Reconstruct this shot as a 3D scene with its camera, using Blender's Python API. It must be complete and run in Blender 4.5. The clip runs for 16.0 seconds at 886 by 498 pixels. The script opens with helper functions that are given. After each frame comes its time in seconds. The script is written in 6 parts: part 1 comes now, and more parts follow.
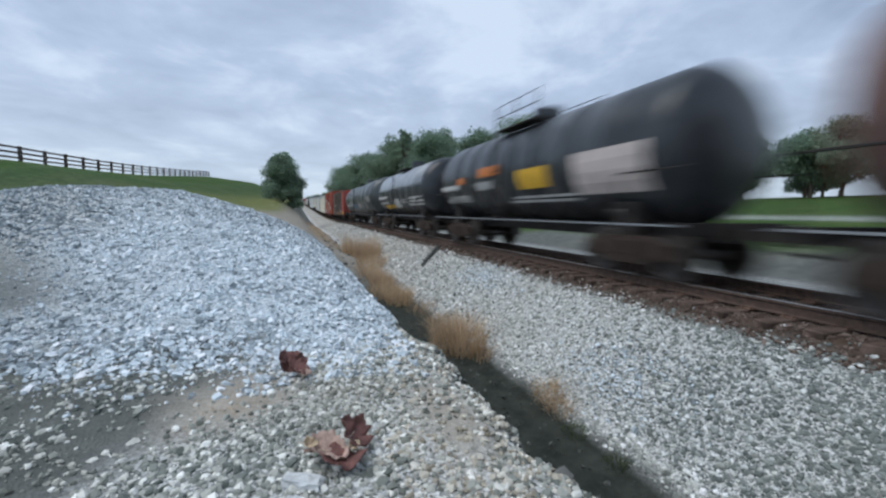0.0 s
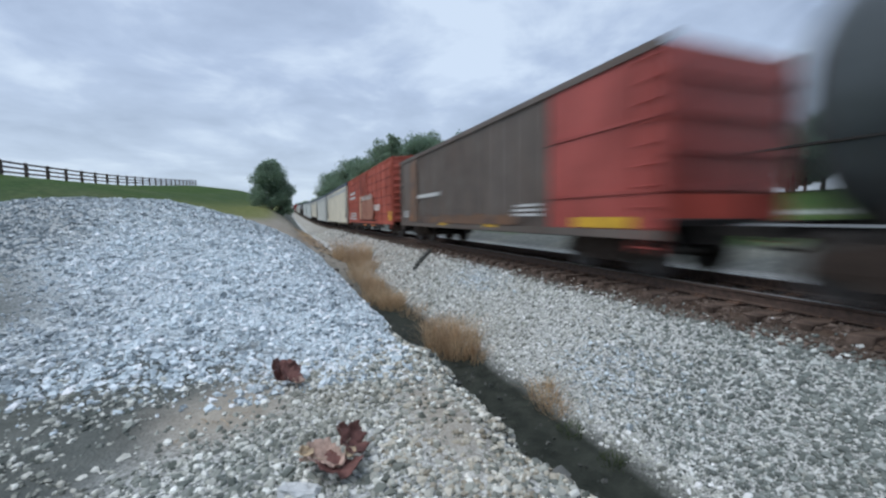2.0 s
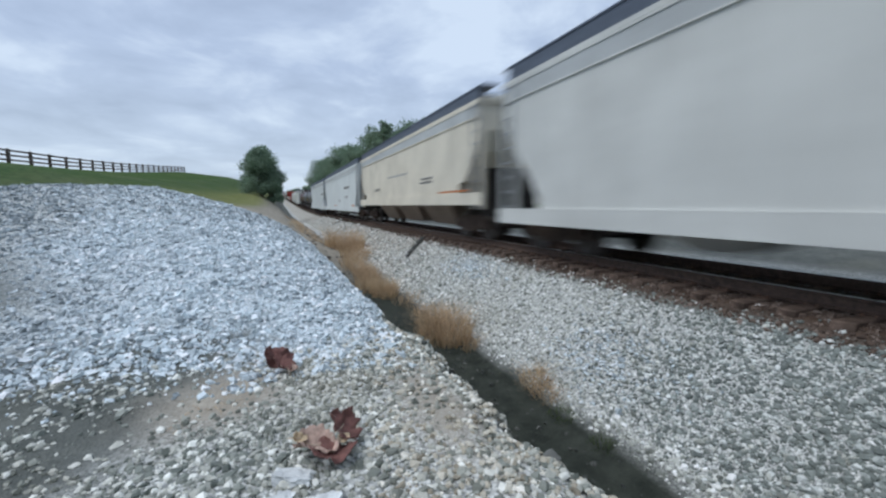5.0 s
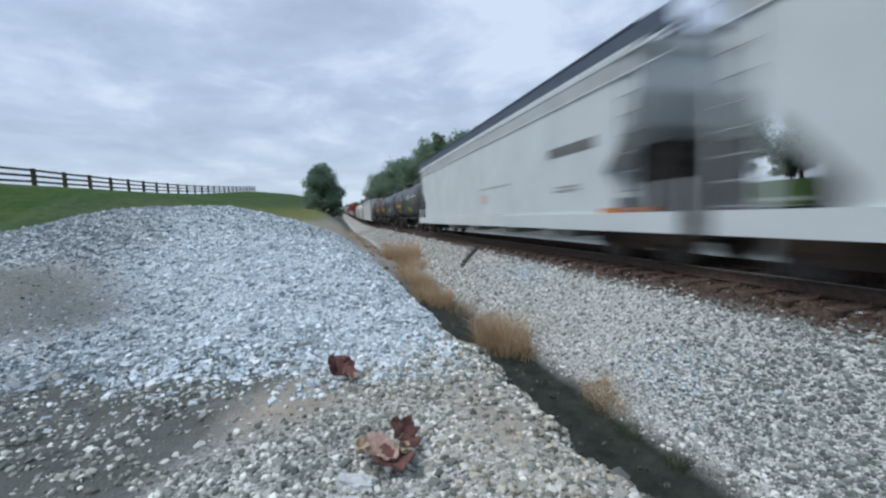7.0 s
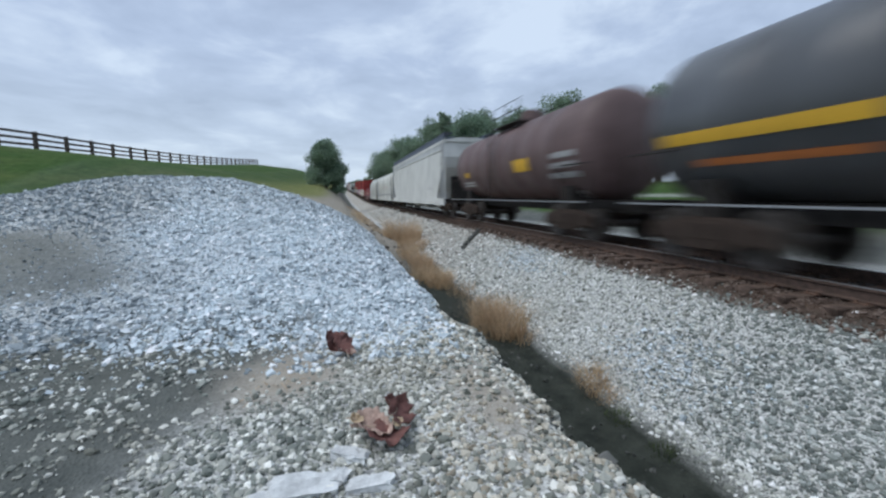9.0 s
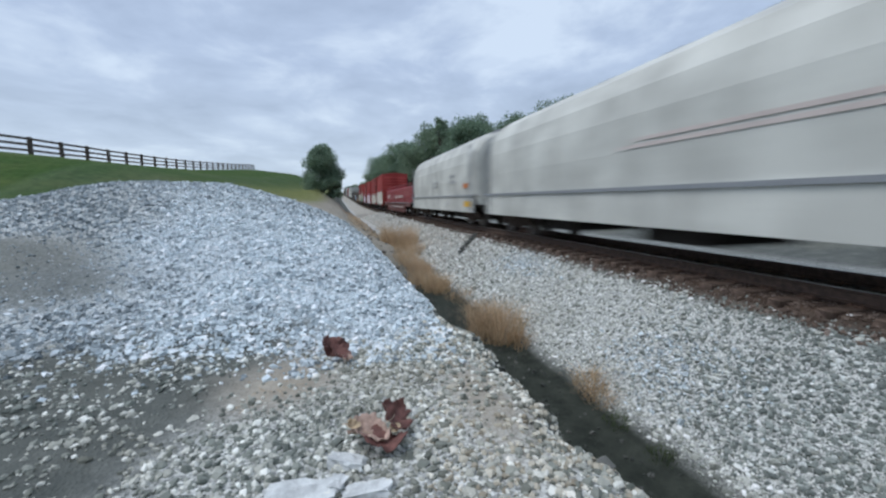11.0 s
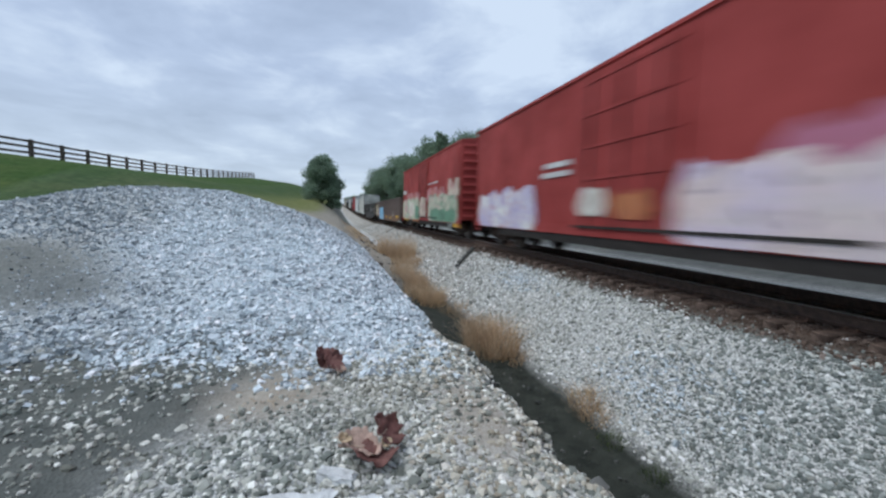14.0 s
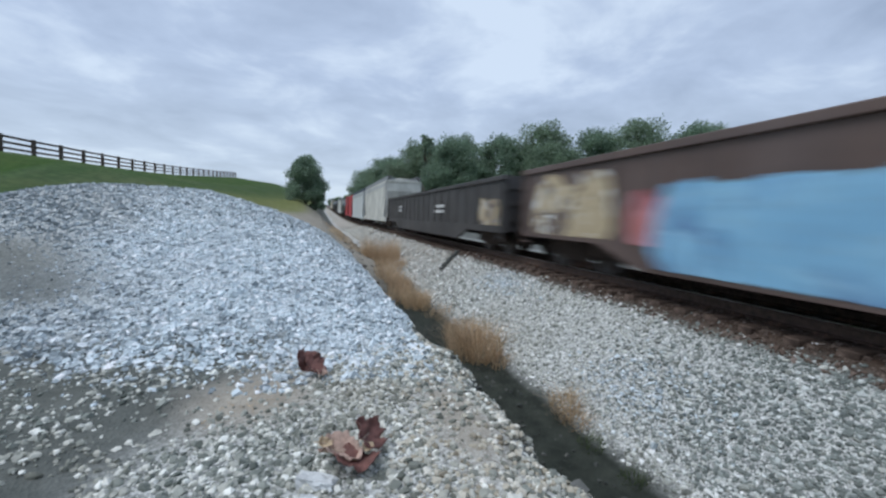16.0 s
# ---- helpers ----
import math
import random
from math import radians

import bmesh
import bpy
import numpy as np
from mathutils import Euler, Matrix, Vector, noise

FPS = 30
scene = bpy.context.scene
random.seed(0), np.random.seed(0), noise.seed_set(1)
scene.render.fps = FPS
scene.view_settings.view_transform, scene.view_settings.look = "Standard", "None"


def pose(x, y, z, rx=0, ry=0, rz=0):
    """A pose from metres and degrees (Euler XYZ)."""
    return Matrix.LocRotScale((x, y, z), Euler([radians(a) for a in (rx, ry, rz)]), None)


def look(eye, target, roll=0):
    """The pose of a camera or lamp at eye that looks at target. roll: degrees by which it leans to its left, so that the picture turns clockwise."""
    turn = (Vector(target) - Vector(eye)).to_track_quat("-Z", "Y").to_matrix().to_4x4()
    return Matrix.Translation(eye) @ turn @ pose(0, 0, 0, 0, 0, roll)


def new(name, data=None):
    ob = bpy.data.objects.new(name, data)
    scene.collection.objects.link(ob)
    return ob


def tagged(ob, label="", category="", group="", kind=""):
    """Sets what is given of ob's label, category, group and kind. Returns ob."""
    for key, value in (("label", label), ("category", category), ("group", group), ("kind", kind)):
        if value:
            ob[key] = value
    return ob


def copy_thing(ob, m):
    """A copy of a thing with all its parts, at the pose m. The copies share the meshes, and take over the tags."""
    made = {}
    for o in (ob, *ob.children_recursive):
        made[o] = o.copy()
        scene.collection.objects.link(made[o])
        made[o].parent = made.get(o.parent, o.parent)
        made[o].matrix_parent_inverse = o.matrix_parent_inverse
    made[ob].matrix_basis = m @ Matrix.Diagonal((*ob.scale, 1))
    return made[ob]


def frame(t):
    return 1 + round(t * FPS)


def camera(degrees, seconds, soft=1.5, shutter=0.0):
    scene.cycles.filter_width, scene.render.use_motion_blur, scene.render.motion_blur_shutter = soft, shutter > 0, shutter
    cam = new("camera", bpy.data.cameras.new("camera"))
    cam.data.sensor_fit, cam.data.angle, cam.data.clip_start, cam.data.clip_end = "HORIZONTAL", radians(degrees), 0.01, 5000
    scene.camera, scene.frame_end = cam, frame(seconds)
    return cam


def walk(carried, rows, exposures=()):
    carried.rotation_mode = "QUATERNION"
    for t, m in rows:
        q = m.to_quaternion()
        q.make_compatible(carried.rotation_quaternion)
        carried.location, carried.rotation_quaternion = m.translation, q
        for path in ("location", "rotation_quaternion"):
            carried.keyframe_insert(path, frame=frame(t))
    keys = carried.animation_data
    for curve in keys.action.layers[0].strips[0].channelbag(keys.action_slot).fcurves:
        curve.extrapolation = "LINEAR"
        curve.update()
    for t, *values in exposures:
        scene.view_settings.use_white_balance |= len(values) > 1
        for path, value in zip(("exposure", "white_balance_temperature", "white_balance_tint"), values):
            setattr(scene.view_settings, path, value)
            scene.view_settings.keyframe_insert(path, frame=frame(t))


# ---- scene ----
SPEED = 23.7          # train, metres a second, towards the camera
TRACK_X = 7.15        # centre line of the track; rail tops at z = 0
EYE = (0.0, 0.0, 1.18)

cam = camera(95.0, 16.0, soft=2.4, shutter=0.85)
# seconds, yaw, pitch, roll of the camera, which is held at one spot
TURNS = [
    (0.0, -19.82, -5.07, 0.67),
    (0.5, -19.61, -5.89, 0.77),
    (1.0, -17.36, -6.62, -0.86),
    (1.5, -21.52, -5.28, -0.33),
    (2.0, -21.03, -4.64, -0.78),
    (2.5, -20.14, -5.06, -1.51),
    (3.0, -20.48, -5.61, -0.61),
    (3.2, -21.91, -5.79, -0.40),
    (5.3, -21.95, -6.47, -0.73),
    (5.5, -18.90, -6.74, -1.49),
    (6.0, -16.09, -4.91, -2.35),
    (6.5, -14.28, -5.27, -2.73),
    (7.0, -14.35, -4.87, -2.75),
    (7.5, -13.72, -4.99, -1.72),
    (8.0, -13.83, -5.50, -1.03),
    (8.5, -13.14, -5.78, -0.69),
    (9.0, -14.15, -7.45, -0.30),
    (11.3, -14.69, -6.48, -0.57),
    (11.5, -14.64, -5.75, -1.11),
    (12.0, -14.68, -5.77, -0.45),
    (12.5, -14.23, -5.56, 0.07),
    (13.0, -13.37, -5.98, 0.38),
    (13.5, -14.86, -5.53, 0.55),
    (14.0, -14.94, -4.94, 1.14),
    (14.5, -15.37, -2.88, 0.50),
    (15.0, -16.62, -4.38, 0.77),
    (15.5, -16.24, -5.02, 1.79),
    (16.0, -17.15, -4.44, 2.01),
]
PATH = [(t, pose(*EYE, 0, 0, yaw) @ pose(0, 0, 0, 90 + pitch) @ pose(0, 0, 0, 0, 0, roll)) for t, yaw, pitch, roll in TURNS]
walk(cam, PATH)

# ---- sky and sun ----
world = bpy.data.worlds.new("overcast_sky")
scene.world = world
world.use_nodes = True


def build_sky():
    nt = world.node_tree
    nt.nodes.clear()
    n, l = nt.nodes.new, nt.links.new
    out, mix = n("ShaderNodeOutputWorld"), n("ShaderNodeMixShader")
    sky, bg_sky, bg_cloud = n("ShaderNodeTexSky"), n("ShaderNodeBackground"), n("ShaderNodeBackground")
    sky.sky_type, sky.sun_disc = "NISHITA", False
    sky.sun_elevation, sky.sun_rotation = radians(60.0), radians(265.4)
    bg_sky.inputs[1].default_value = 0.10
    l(sky.outputs[0], bg_sky.inputs[0])
    co, sep = n("ShaderNodeTexCoord"), n("ShaderNodeSeparateXYZ")
    l(co.outputs["Generated"], sep.inputs[0])
    up = n("ShaderNodeMath"); up.operation = "MAXIMUM"; up.inputs[1].default_value = 0.0
    l(sep.outputs[2], up.inputs[0])
    lift = n("ShaderNodeMath"); lift.operation = "ADD"; lift.inputs[1].default_value = 0.16
    l(up.outputs[0], lift.inputs[0])
    flat = n("ShaderNodeVectorMath"); flat.operation = "DIVIDE"
    l(co.outputs["Generated"], flat.inputs[0])
    den = n("ShaderNodeCombineXYZ")
    l(lift.outputs[0], den.inputs[0]); l(lift.outputs[0], den.inputs[1]); den.inputs[2].default_value = 1.0
    l(den.outputs[0], flat.inputs[1])
    big, fine = n("ShaderNodeTexNoise"), n("ShaderNodeTexNoise")
    for tex, scale, detail, rough in ((big, 0.62, 5, 0.55), (fine, 1.7, 8, 0.58)):
        tex.inputs["Scale"].default_value, tex.inputs["Detail"].default_value = scale, detail
        tex.inputs["Roughness"].default_value, tex.inputs["Distortion"].default_value = rough, 0.35
        l(flat.outputs[0], tex.inputs["Vector"])
    add = n("ShaderNodeMath"); add.operation = "MULTIPLY_ADD"; add.inputs[1].default_value = 0.72
    l(fine.outputs[0], add.inputs[0]); l(big.outputs[0], add.inputs[2])
    ramp = n("ShaderNodeValToRGB")
    e = ramp.color_ramp.elements
    e[0].position, e[0].color = 0.66, (0.295, 0.375, 0.52, 1)
    e[1].position, e[1].color = 0.87, (0.425, 0.525, 0.70, 1)
    hi = e.new(1.0); hi.color = (0.59, 0.70, 0.855, 1)
    l(add.outputs[0], ramp.inputs[0])
    # paler towards the horizon
    glow = n("ShaderNodeMapRange")
    glow.inputs["From Min"].default_value, glow.inputs["From Max"].default_value = 0.0, 0.30
    glow.inputs["To Min"].default_value, glow.inputs["To Max"].default_value = 0.62, 0.0
    l(up.outputs[0], glow.inputs["Value"])
    haze = n("ShaderNodeMixRGB"); haze.inputs[2].default_value = (0.56, 0.66, 0.76, 1)
    l(glow.outputs[0], haze.inputs[0]); l(ramp.outputs[0], haze.inputs[1])
    l(haze.outputs[0], bg_cloud.inputs[0])
    bg_cloud.inputs[1].default_value = 1.0
    mix.inputs[0].default_value = 0.92
    l(bg_sky.outputs[0], mix.inputs[1]); l(bg_cloud.outputs[0], mix.inputs[2]); l(mix.outputs[0], out.inputs[0])


build_sky()
sun = new("sun", bpy.data.lights.new("sun", "SUN"))
sun.data.energy, sun.data.angle, sun.data.color = 1.5, radians(40), (0.97, 0.985, 1.0)
sun.matrix_world = look((-20, -1.6, 34.8), (0, 0, 0))
scene.view_settings.exposure = 0.20

# ---- materials ----
MATS = {}


def material(name, build):
    if name not in MATS:
        m = bpy.data.materials.new(name)
        m.use_nodes = True
        nt = m.node_tree
        build(nt, nt.nodes["Principled BSDF"])
        MATS[name] = m
    return MATS[name]


def tex_noise(nt, scale, detail=4, rough=0.55, vector=None, stretch=None):
    t = nt.nodes.new("ShaderNodeTexNoise")
    t.inputs["Scale"].default_value, t.inputs["Detail"].default_value, t.inputs["Roughness"].default_value = scale, detail, rough
    if vector is None:
        co = nt.nodes.new("ShaderNodeTexCoord")
        vector = co.outputs["Object"]
    if stretch:
        mp = nt.nodes.new("ShaderNodeMapping")
        mp.inputs["Scale"].default_value = stretch
        nt.links.new(vector, mp.inputs[0])
        vector = mp.outputs[0]
    nt.links.new(vector, t.inputs["Vector"])
    return t


def ramp_of(nt, value, stops):
    r = nt.nodes.new("ShaderNodeValToRGB")
    e = r.color_ramp.elements
    while len(e) < len(stops):
        e.new(0.5)
    for el, (p, c) in zip(e, stops):
        el.position, el.color = p, (*c, 1)
    nt.links.new(value, r.inputs[0])
    return r


def mix_rgb(nt, fac, a, b, blend="MIX"):
    m = nt.nodes.new("ShaderNodeMixRGB")
    m.blend_type = blend
    for k, v in enumerate((fac, a, b)):
        if isinstance(v, (int, float)):
            m.inputs[k].default_value = v
        elif isinstance(v, tuple):
            m.inputs[k].default_value = (*v, 1)
        else:
            nt.links.new(v, m.inputs[k])
    return m


def bump(nt, bsdf, height, strength, distance):
    b = nt.nodes.new("ShaderNodeBump")
    b.inputs["Strength"].default_value, b.inputs["Distance"].default_value = strength, distance
    nt.links.new(height, b.inputs["Height"])
    nt.links.new(b.outputs[0], bsdf.inputs["Normal"])


def paint(name, colour, rough=0.55, grime=0.45, dirt=(0.09, 0.07, 0.055), metal=0.0, mottle=0.18, gloss=0.5):
    """Weathered railway paint: faded blotches, rain streaks down the sides, road grime, fine scratches."""
    def build(nt, p):
        l = nt.links.new
        blotch = tex_noise(nt, 0.8, 5, 0.6)
        streak = tex_noise(nt, 1.0, 5, 0.65, stretch=(4.0, 4.0, 0.35))
        grit = tex_noise(nt, 16, 4, 0.6)
        faded = tuple(min(1, c * (1 + mottle) + 0.015 * mottle / 0.18) for c in colour)
        base = ramp_of(nt, blotch.outputs[0], [(0.35, tuple(c * (1 - mottle) for c in colour)), (0.62, faded)])
        r1 = ramp_of(nt, streak.outputs[0], [(0.48, (0, 0, 0)), (0.75, (grime, grime, grime))])
        c1 = mix_rgb(nt, r1.outputs[0], base.outputs[0], dirt)
        r2 = ramp_of(nt, grit.outputs[0], [(0.55, (0, 0, 0)), (0.8, (grime * 0.5,) * 3)])
        c2 = mix_rgb(nt, r2.outputs[0], c1.outputs[0], dirt)
        l(c2.outputs[0], p.inputs["Base Color"])
        p.inputs["Roughness"].default_value, p.inputs["Metallic"].default_value = rough, metal
        p.inputs["Specular IOR Level"].default_value = gloss
        bump(nt, p, grit.outputs[0], 0.25, 0.004)
    return material(name, build)


def plain(name, colour, rough=0.7, scale=6.0, spread=0.35, metal=0.0, depth=0.003, gloss=0.5):
    """A plain rough surface with grain at two scales."""
    def build(nt, p):
        a, b = tex_noise(nt, scale, 5, 0.6), tex_noise(nt, scale * 9, 3, 0.6)
        c = ramp_of(nt, a.outputs[0], [(0.3, tuple(x * (1 - spread) for x in colour)), (0.7, tuple(min(1, x * (1 + spread)) for x in colour))])
        d = mix_rgb(nt, 0.35, c.outputs[0], b.outputs[0], "OVERLAY")
        nt.links.new(d.outputs[0], p.inputs["Base Color"])
        p.inputs["Roughness"].default_value, p.inputs["Metallic"].default_value = rough, metal
        p.inputs["Specular IOR Level"].default_value = gloss
        bump(nt, p, b.outputs[0], 0.4, depth)
    return material(name, build)


def stone_mat(name, stops, tint=(0.30, 0.27, 0.22)):
    """Crushed stone: each piece its own shade, dusty and pitted."""
    def build(nt, p):
        g = nt.nodes.new("ShaderNodeNewGeometry")
        base = ramp_of(nt, g.outputs["Random Per Island"], stops)
        n1, n2 = tex_noise(nt, 38, 4, 0.6), tex_noise(nt, 0.55, 3, 0.5)
        c1 = mix_rgb(nt, 0.3, base.outputs[0], n1.outputs[0], "OVERLAY")
        f = ramp_of(nt, n2.outputs[0], [(0.45, (0, 0, 0)), (0.72, (0.4, 0.4, 0.4))])
        c2 = mix_rgb(nt, f.outputs[0], c1.outputs[0], tint)
        nt.links.new(c2.outputs[0], p.inputs["Base Color"])
        p.inputs["Roughness"].default_value = 0.85
        p.inputs["Specular IOR Level"].default_value = 0.3
        bump(nt, p, n1.outputs[0], 0.35, 0.004)
    return material(name, build)


def ground_mat():
    """Grass, bare dirt, fine gravel and wet ditch mud, laid out by the zone colours of the ground sheet."""
    def build(nt, p):
        l = nt.links.new
        zone = nt.nodes.new("ShaderNodeVertexColor"); zone.layer_name = "zone"
        sep = nt.nodes.new("ShaderNodeSeparateColor")
        l(zone.outputs[0], sep.inputs[0])
        a, b, c = tex_noise(nt, 0.35, 6, 0.6), tex_noise(nt, 3.0, 6, 0.65), tex_noise(nt, 30, 4, 0.6)
        vor = nt.nodes.new("ShaderNodeTexVoronoi"); vor.inputs["Scale"].default_value = 58
        co = nt.nodes.new("ShaderNodeTexCoord"); l(co.outputs["Object"], vor.inputs["Vector"])
        grey = nt.nodes.new("ShaderNodeSeparateColor"); l(vor.outputs["Color"], grey.inputs[0])
        gravel = ramp_of(nt, grey.outputs[0], [(0.0, (0.18, 0.188, 0.183)), (0.5, (0.45, 0.455, 0.43)), (1.0, (0.74, 0.75, 0.715))])
        dirt = ramp_of(nt, b.outputs[0], [(0.3, (0.080, 0.088, 0.082)), (0.7, (0.150, 0.158, 0.143))])
        turf = ramp_of(nt, b.outputs[0], [(0.28, (0.026, 0.056, 0.016)), (0.52, (0.048, 0.094, 0.026)), (0.78, (0.080, 0.125, 0.037))])
        dry = ramp_of(nt, a.outputs[0], [(0.42, (0, 0, 0)), (0.75, (0.30, 0.30, 0.30))])
        turf1 = mix_rgb(nt, dry.outputs[0], turf.outputs[0], (0.17, 0.165, 0.07))
        heap = nt.nodes.new("ShaderNodeVertexColor"); heap.layer_name = "heap"
        kinds = nt.nodes.new("ShaderNodeSeparateColor"); l(heap.outputs[0], kinds.inputs[0])
        hay = ramp_of(nt, b.outputs[0], [(0.3, (0.130, 0.155, 0.045)), (0.7, (0.260, 0.255, 0.095))])
        turf2 = mix_rgb(nt, kinds.outputs[1], turf1.outputs[0], hay.outputs[0])
        fresh = ramp_of(nt, grey.outputs[0], [(0.0, (0.22, 0.25, 0.265)), (0.5, (0.48, 0.54, 0.565)), (1.0, (0.74, 0.80, 0.83))])
        g2 = mix_rgb(nt, kinds.outputs[0], gravel.outputs[0], fresh.outputs[0])
        beige = ramp_of(nt, a.outputs[0], [(0.50, (0, 0, 0)), (0.66, (0.4, 0.4, 0.4))])
        d2 = mix_rgb(nt, beige.outputs[0], dirt.outputs[0], (0.19, 0.186, 0.145))
        m0 = mix_rgb(nt, sep.outputs[1], g2.outputs[0], d2.outputs[0])
        fines = ramp_of(nt, b.outputs[0], [(0.3, (0.27, 0.24, 0.195)), (0.7, (0.43, 0.39, 0.325))])
        m1 = mix_rgb(nt, kinds.outputs[2], m0.outputs[0], fines.outputs[0])
        m2 = mix_rgb(nt, sep.outputs[0], m1.outputs[0], turf2.outputs[0])
        mud = ramp_of(nt, b.outputs[0], [(0.3, (0.020, 0.024, 0.020)), (0.7, (0.062, 0.068, 0.056))])
        m3 = mix_rgb(nt, sep.outputs[2], m2.outputs[0], mud.outputs[0])
        dust = ramp_of(nt, b.outputs[0], [(0.3, (0.048, 0.033, 0.025)), (0.7, (0.115, 0.078, 0.058))])
        m3 = mix_rgb(nt, heap.outputs["Alpha"], m3.outputs[0], dust.outputs[0])
        m4 = mix_rgb(nt, 0.25, m3.outputs[0], c.outputs[0], "OVERLAY")
        l(m4.outputs[0], p.inputs["Base Color"])
        wet = nt.nodes.new("ShaderNodeMapRange")
        wet.inputs["To Min"].default_value, wet.inputs["To Max"].default_value = 0.9, 0.6
        l(sep.outputs[2], wet.inputs["Value"]); l(wet.outputs[0], p.inputs["Roughness"])
        h = mix_rgb(nt, 0.5, c.outputs[0], vor.outputs["Distance"])
        p.inputs["Specular IOR Level"].default_value = 0.04
        bump(nt, p, h.outputs[0], 0.7, 0.02)
    return material("ground_earth", build)


def foliage(name, dark, light):
    def build(nt, p):
        g = nt.nodes.new("ShaderNodeNewGeometry")
        n1 = tex_noise(nt, 0.5, 3, 0.5)
        base = ramp_of(nt, g.outputs["Random Per Island"], [(0.0, dark), (1.0, light)])
        c = mix_rgb(nt, 0.5, base.outputs[0], n1.outputs[0], "OVERLAY")
        nt.links.new(c.outputs[0], p.inputs["Base Color"])
        p.inputs["Roughness"].default_value = 0.7
        thin, both = nt.nodes.new("ShaderNodeBsdfTranslucent"), nt.nodes.new("ShaderNodeMixShader")
        nt.links.new(c.outputs[0], thin.inputs[0])
        both.inputs[0].default_value = 0.5
        nt.links.new(p.outputs[0], both.inputs[1]); nt.links.new(thin.outputs[0], both.inputs[2])
        nt.links.new(both.outputs[0], nt.nodes["Material Output"].inputs[0])
    return material(name, build)


# ---- mesh helpers ----
def part(name, bm, mat, parent=None, label="", smooth=False):
    """Links a bmesh as one mesh object under a thing or a part."""
    me = bpy.data.meshes.new(name)
    bm.normal_update()
    bm.to_mesh(me)
    bm.free()
    if smooth:
        me.polygons.foreach_set("use_smooth", [True] * len(me.polygons))
    me.materials.append(mat)
    ob = new(name, me)
    ob.parent = parent
    if label:
        ob["label"] = label
    return ob


def same_part(name, ob, parent, m):
    """Another part on the same mesh, at the pose m."""
    o = new(name, ob.data)
    o.parent, o.matrix_basis = parent, m
    if "label" in ob:
        o["label"] = ob["label"]
    return o


def box(bm, x0, x1, y0, y1, z0, z1, m=None):
    vs = [bm.verts.new((x, y, z)) for x in (x0, x1) for y in (y0, y1) for z in (z0, z1)]
    for f in ((0, 1, 3, 2), (4, 6, 7, 5), (0, 4, 5, 1), (2, 3, 7, 6), (0, 2, 6, 4), (1, 5, 7, 3)):
        bm.faces.new([vs[i] for i in f])
    if m is not None:
        bmesh.ops.transform(bm, matrix=m, verts=vs)
    return vs


def bevel_box(bm, x0, x1, y0, y1, z0, z1, w=0.02):
    vs = box(bm, x0, x1, y0, y1, z0, z1)
    es = list({e for v in vs for e in v.link_edges})
    bmesh.ops.bevel(bm, geom=es, offset=w, segments=2, affect="EDGES", profile=0.5)


def rod(bm, a, b, r, seg=8):
    """A round bar from a to b."""
    a, b = Vector(a), Vector(b)
    m = Matrix.Translation((a + b) / 2) @ (b - a).to_track_quat("Z", "Y").to_matrix().to_4x4()
    bmesh.ops.create_cone(bm, cap_ends=True, segments=seg, radius1=r, radius2=r, depth=(b - a).length, matrix=m)


def thicken(bm, faces, t):
    """Gives a sheet of faces a thickness."""
    bm.normal_update()
    bmesh.ops.solidify(bm, geom=faces, thickness=t)


def prism(bm, outline, y0, y1):
    """A solid with the outline (x, z points) drawn along y."""
    a = [bm.verts.new((x, y0, z)) for x, z in outline]
    b = [bm.verts.new((x, y1, z)) for x, z in outline]
    k = len(outline)
    for i in range(k):
        bm.faces.new((a[i], a[(i + 1) % k], b[(i + 1) % k], b[i]))
    bm.faces.new(a[::-1])
    bm.faces.new(b)


def lathe_y(bm, profile, seg=40, cx=0.0, cz=0.0):
    """A round body about an axis along y; profile: (y, radius)."""
    rings = []
    for y, r in profile:
        rings.append([bm.verts.new((cx + r * math.cos(2 * math.pi * i / seg), y, cz + r * math.sin(2 * math.pi * i / seg))) for i in range(seg)])
    for p, q in zip(rings, rings[1:]):
        for i in range(seg):
            bm.faces.new((p[i], q[i], q[(i + 1) % seg], p[(i + 1) % seg]))
    bm.faces.new(rings[0])
    bm.faces.new(rings[-1][::-1])


def thing(name, label, category, group="", kind="", at=(0, 0, 0)):
    ob = new(name)
    ob.location = at
    return tagged(ob, label, category, group, kind)


# ---- lie of the land ----
def sstep(a, b, v):
    u = np.clip((v - a) / (b - a), 0, 1)
    return u * u * (3 - 2 * u)


def wobble(x, y, k, seed):
    return (np.sin(k * x + 1.7 * seed) * np.cos(k * 0.83 * y + 2.3 * seed) + 0.5 * np.sin(2.1 * k * x - 1.3 * k * y + seed)
            + 0.3 * np.cos(3.7 * k * y + 2.9 * k * x + 0.6 * seed)) / 1.8


def rise(y):
    """The line climbs gently in the distance."""
    u = np.clip(np.asarray(y, float) - 55, 0, 60)
    return 0.026 / 120 * u * u + 0.026 * np.clip(np.asarray(y, float) - 115, 0, 500)


def grade(y):
    """Degrees by which the line climbs at y."""
    return math.degrees(math.atan(0.026 / 60 * min(60.0, max(0.0, y - 55))))


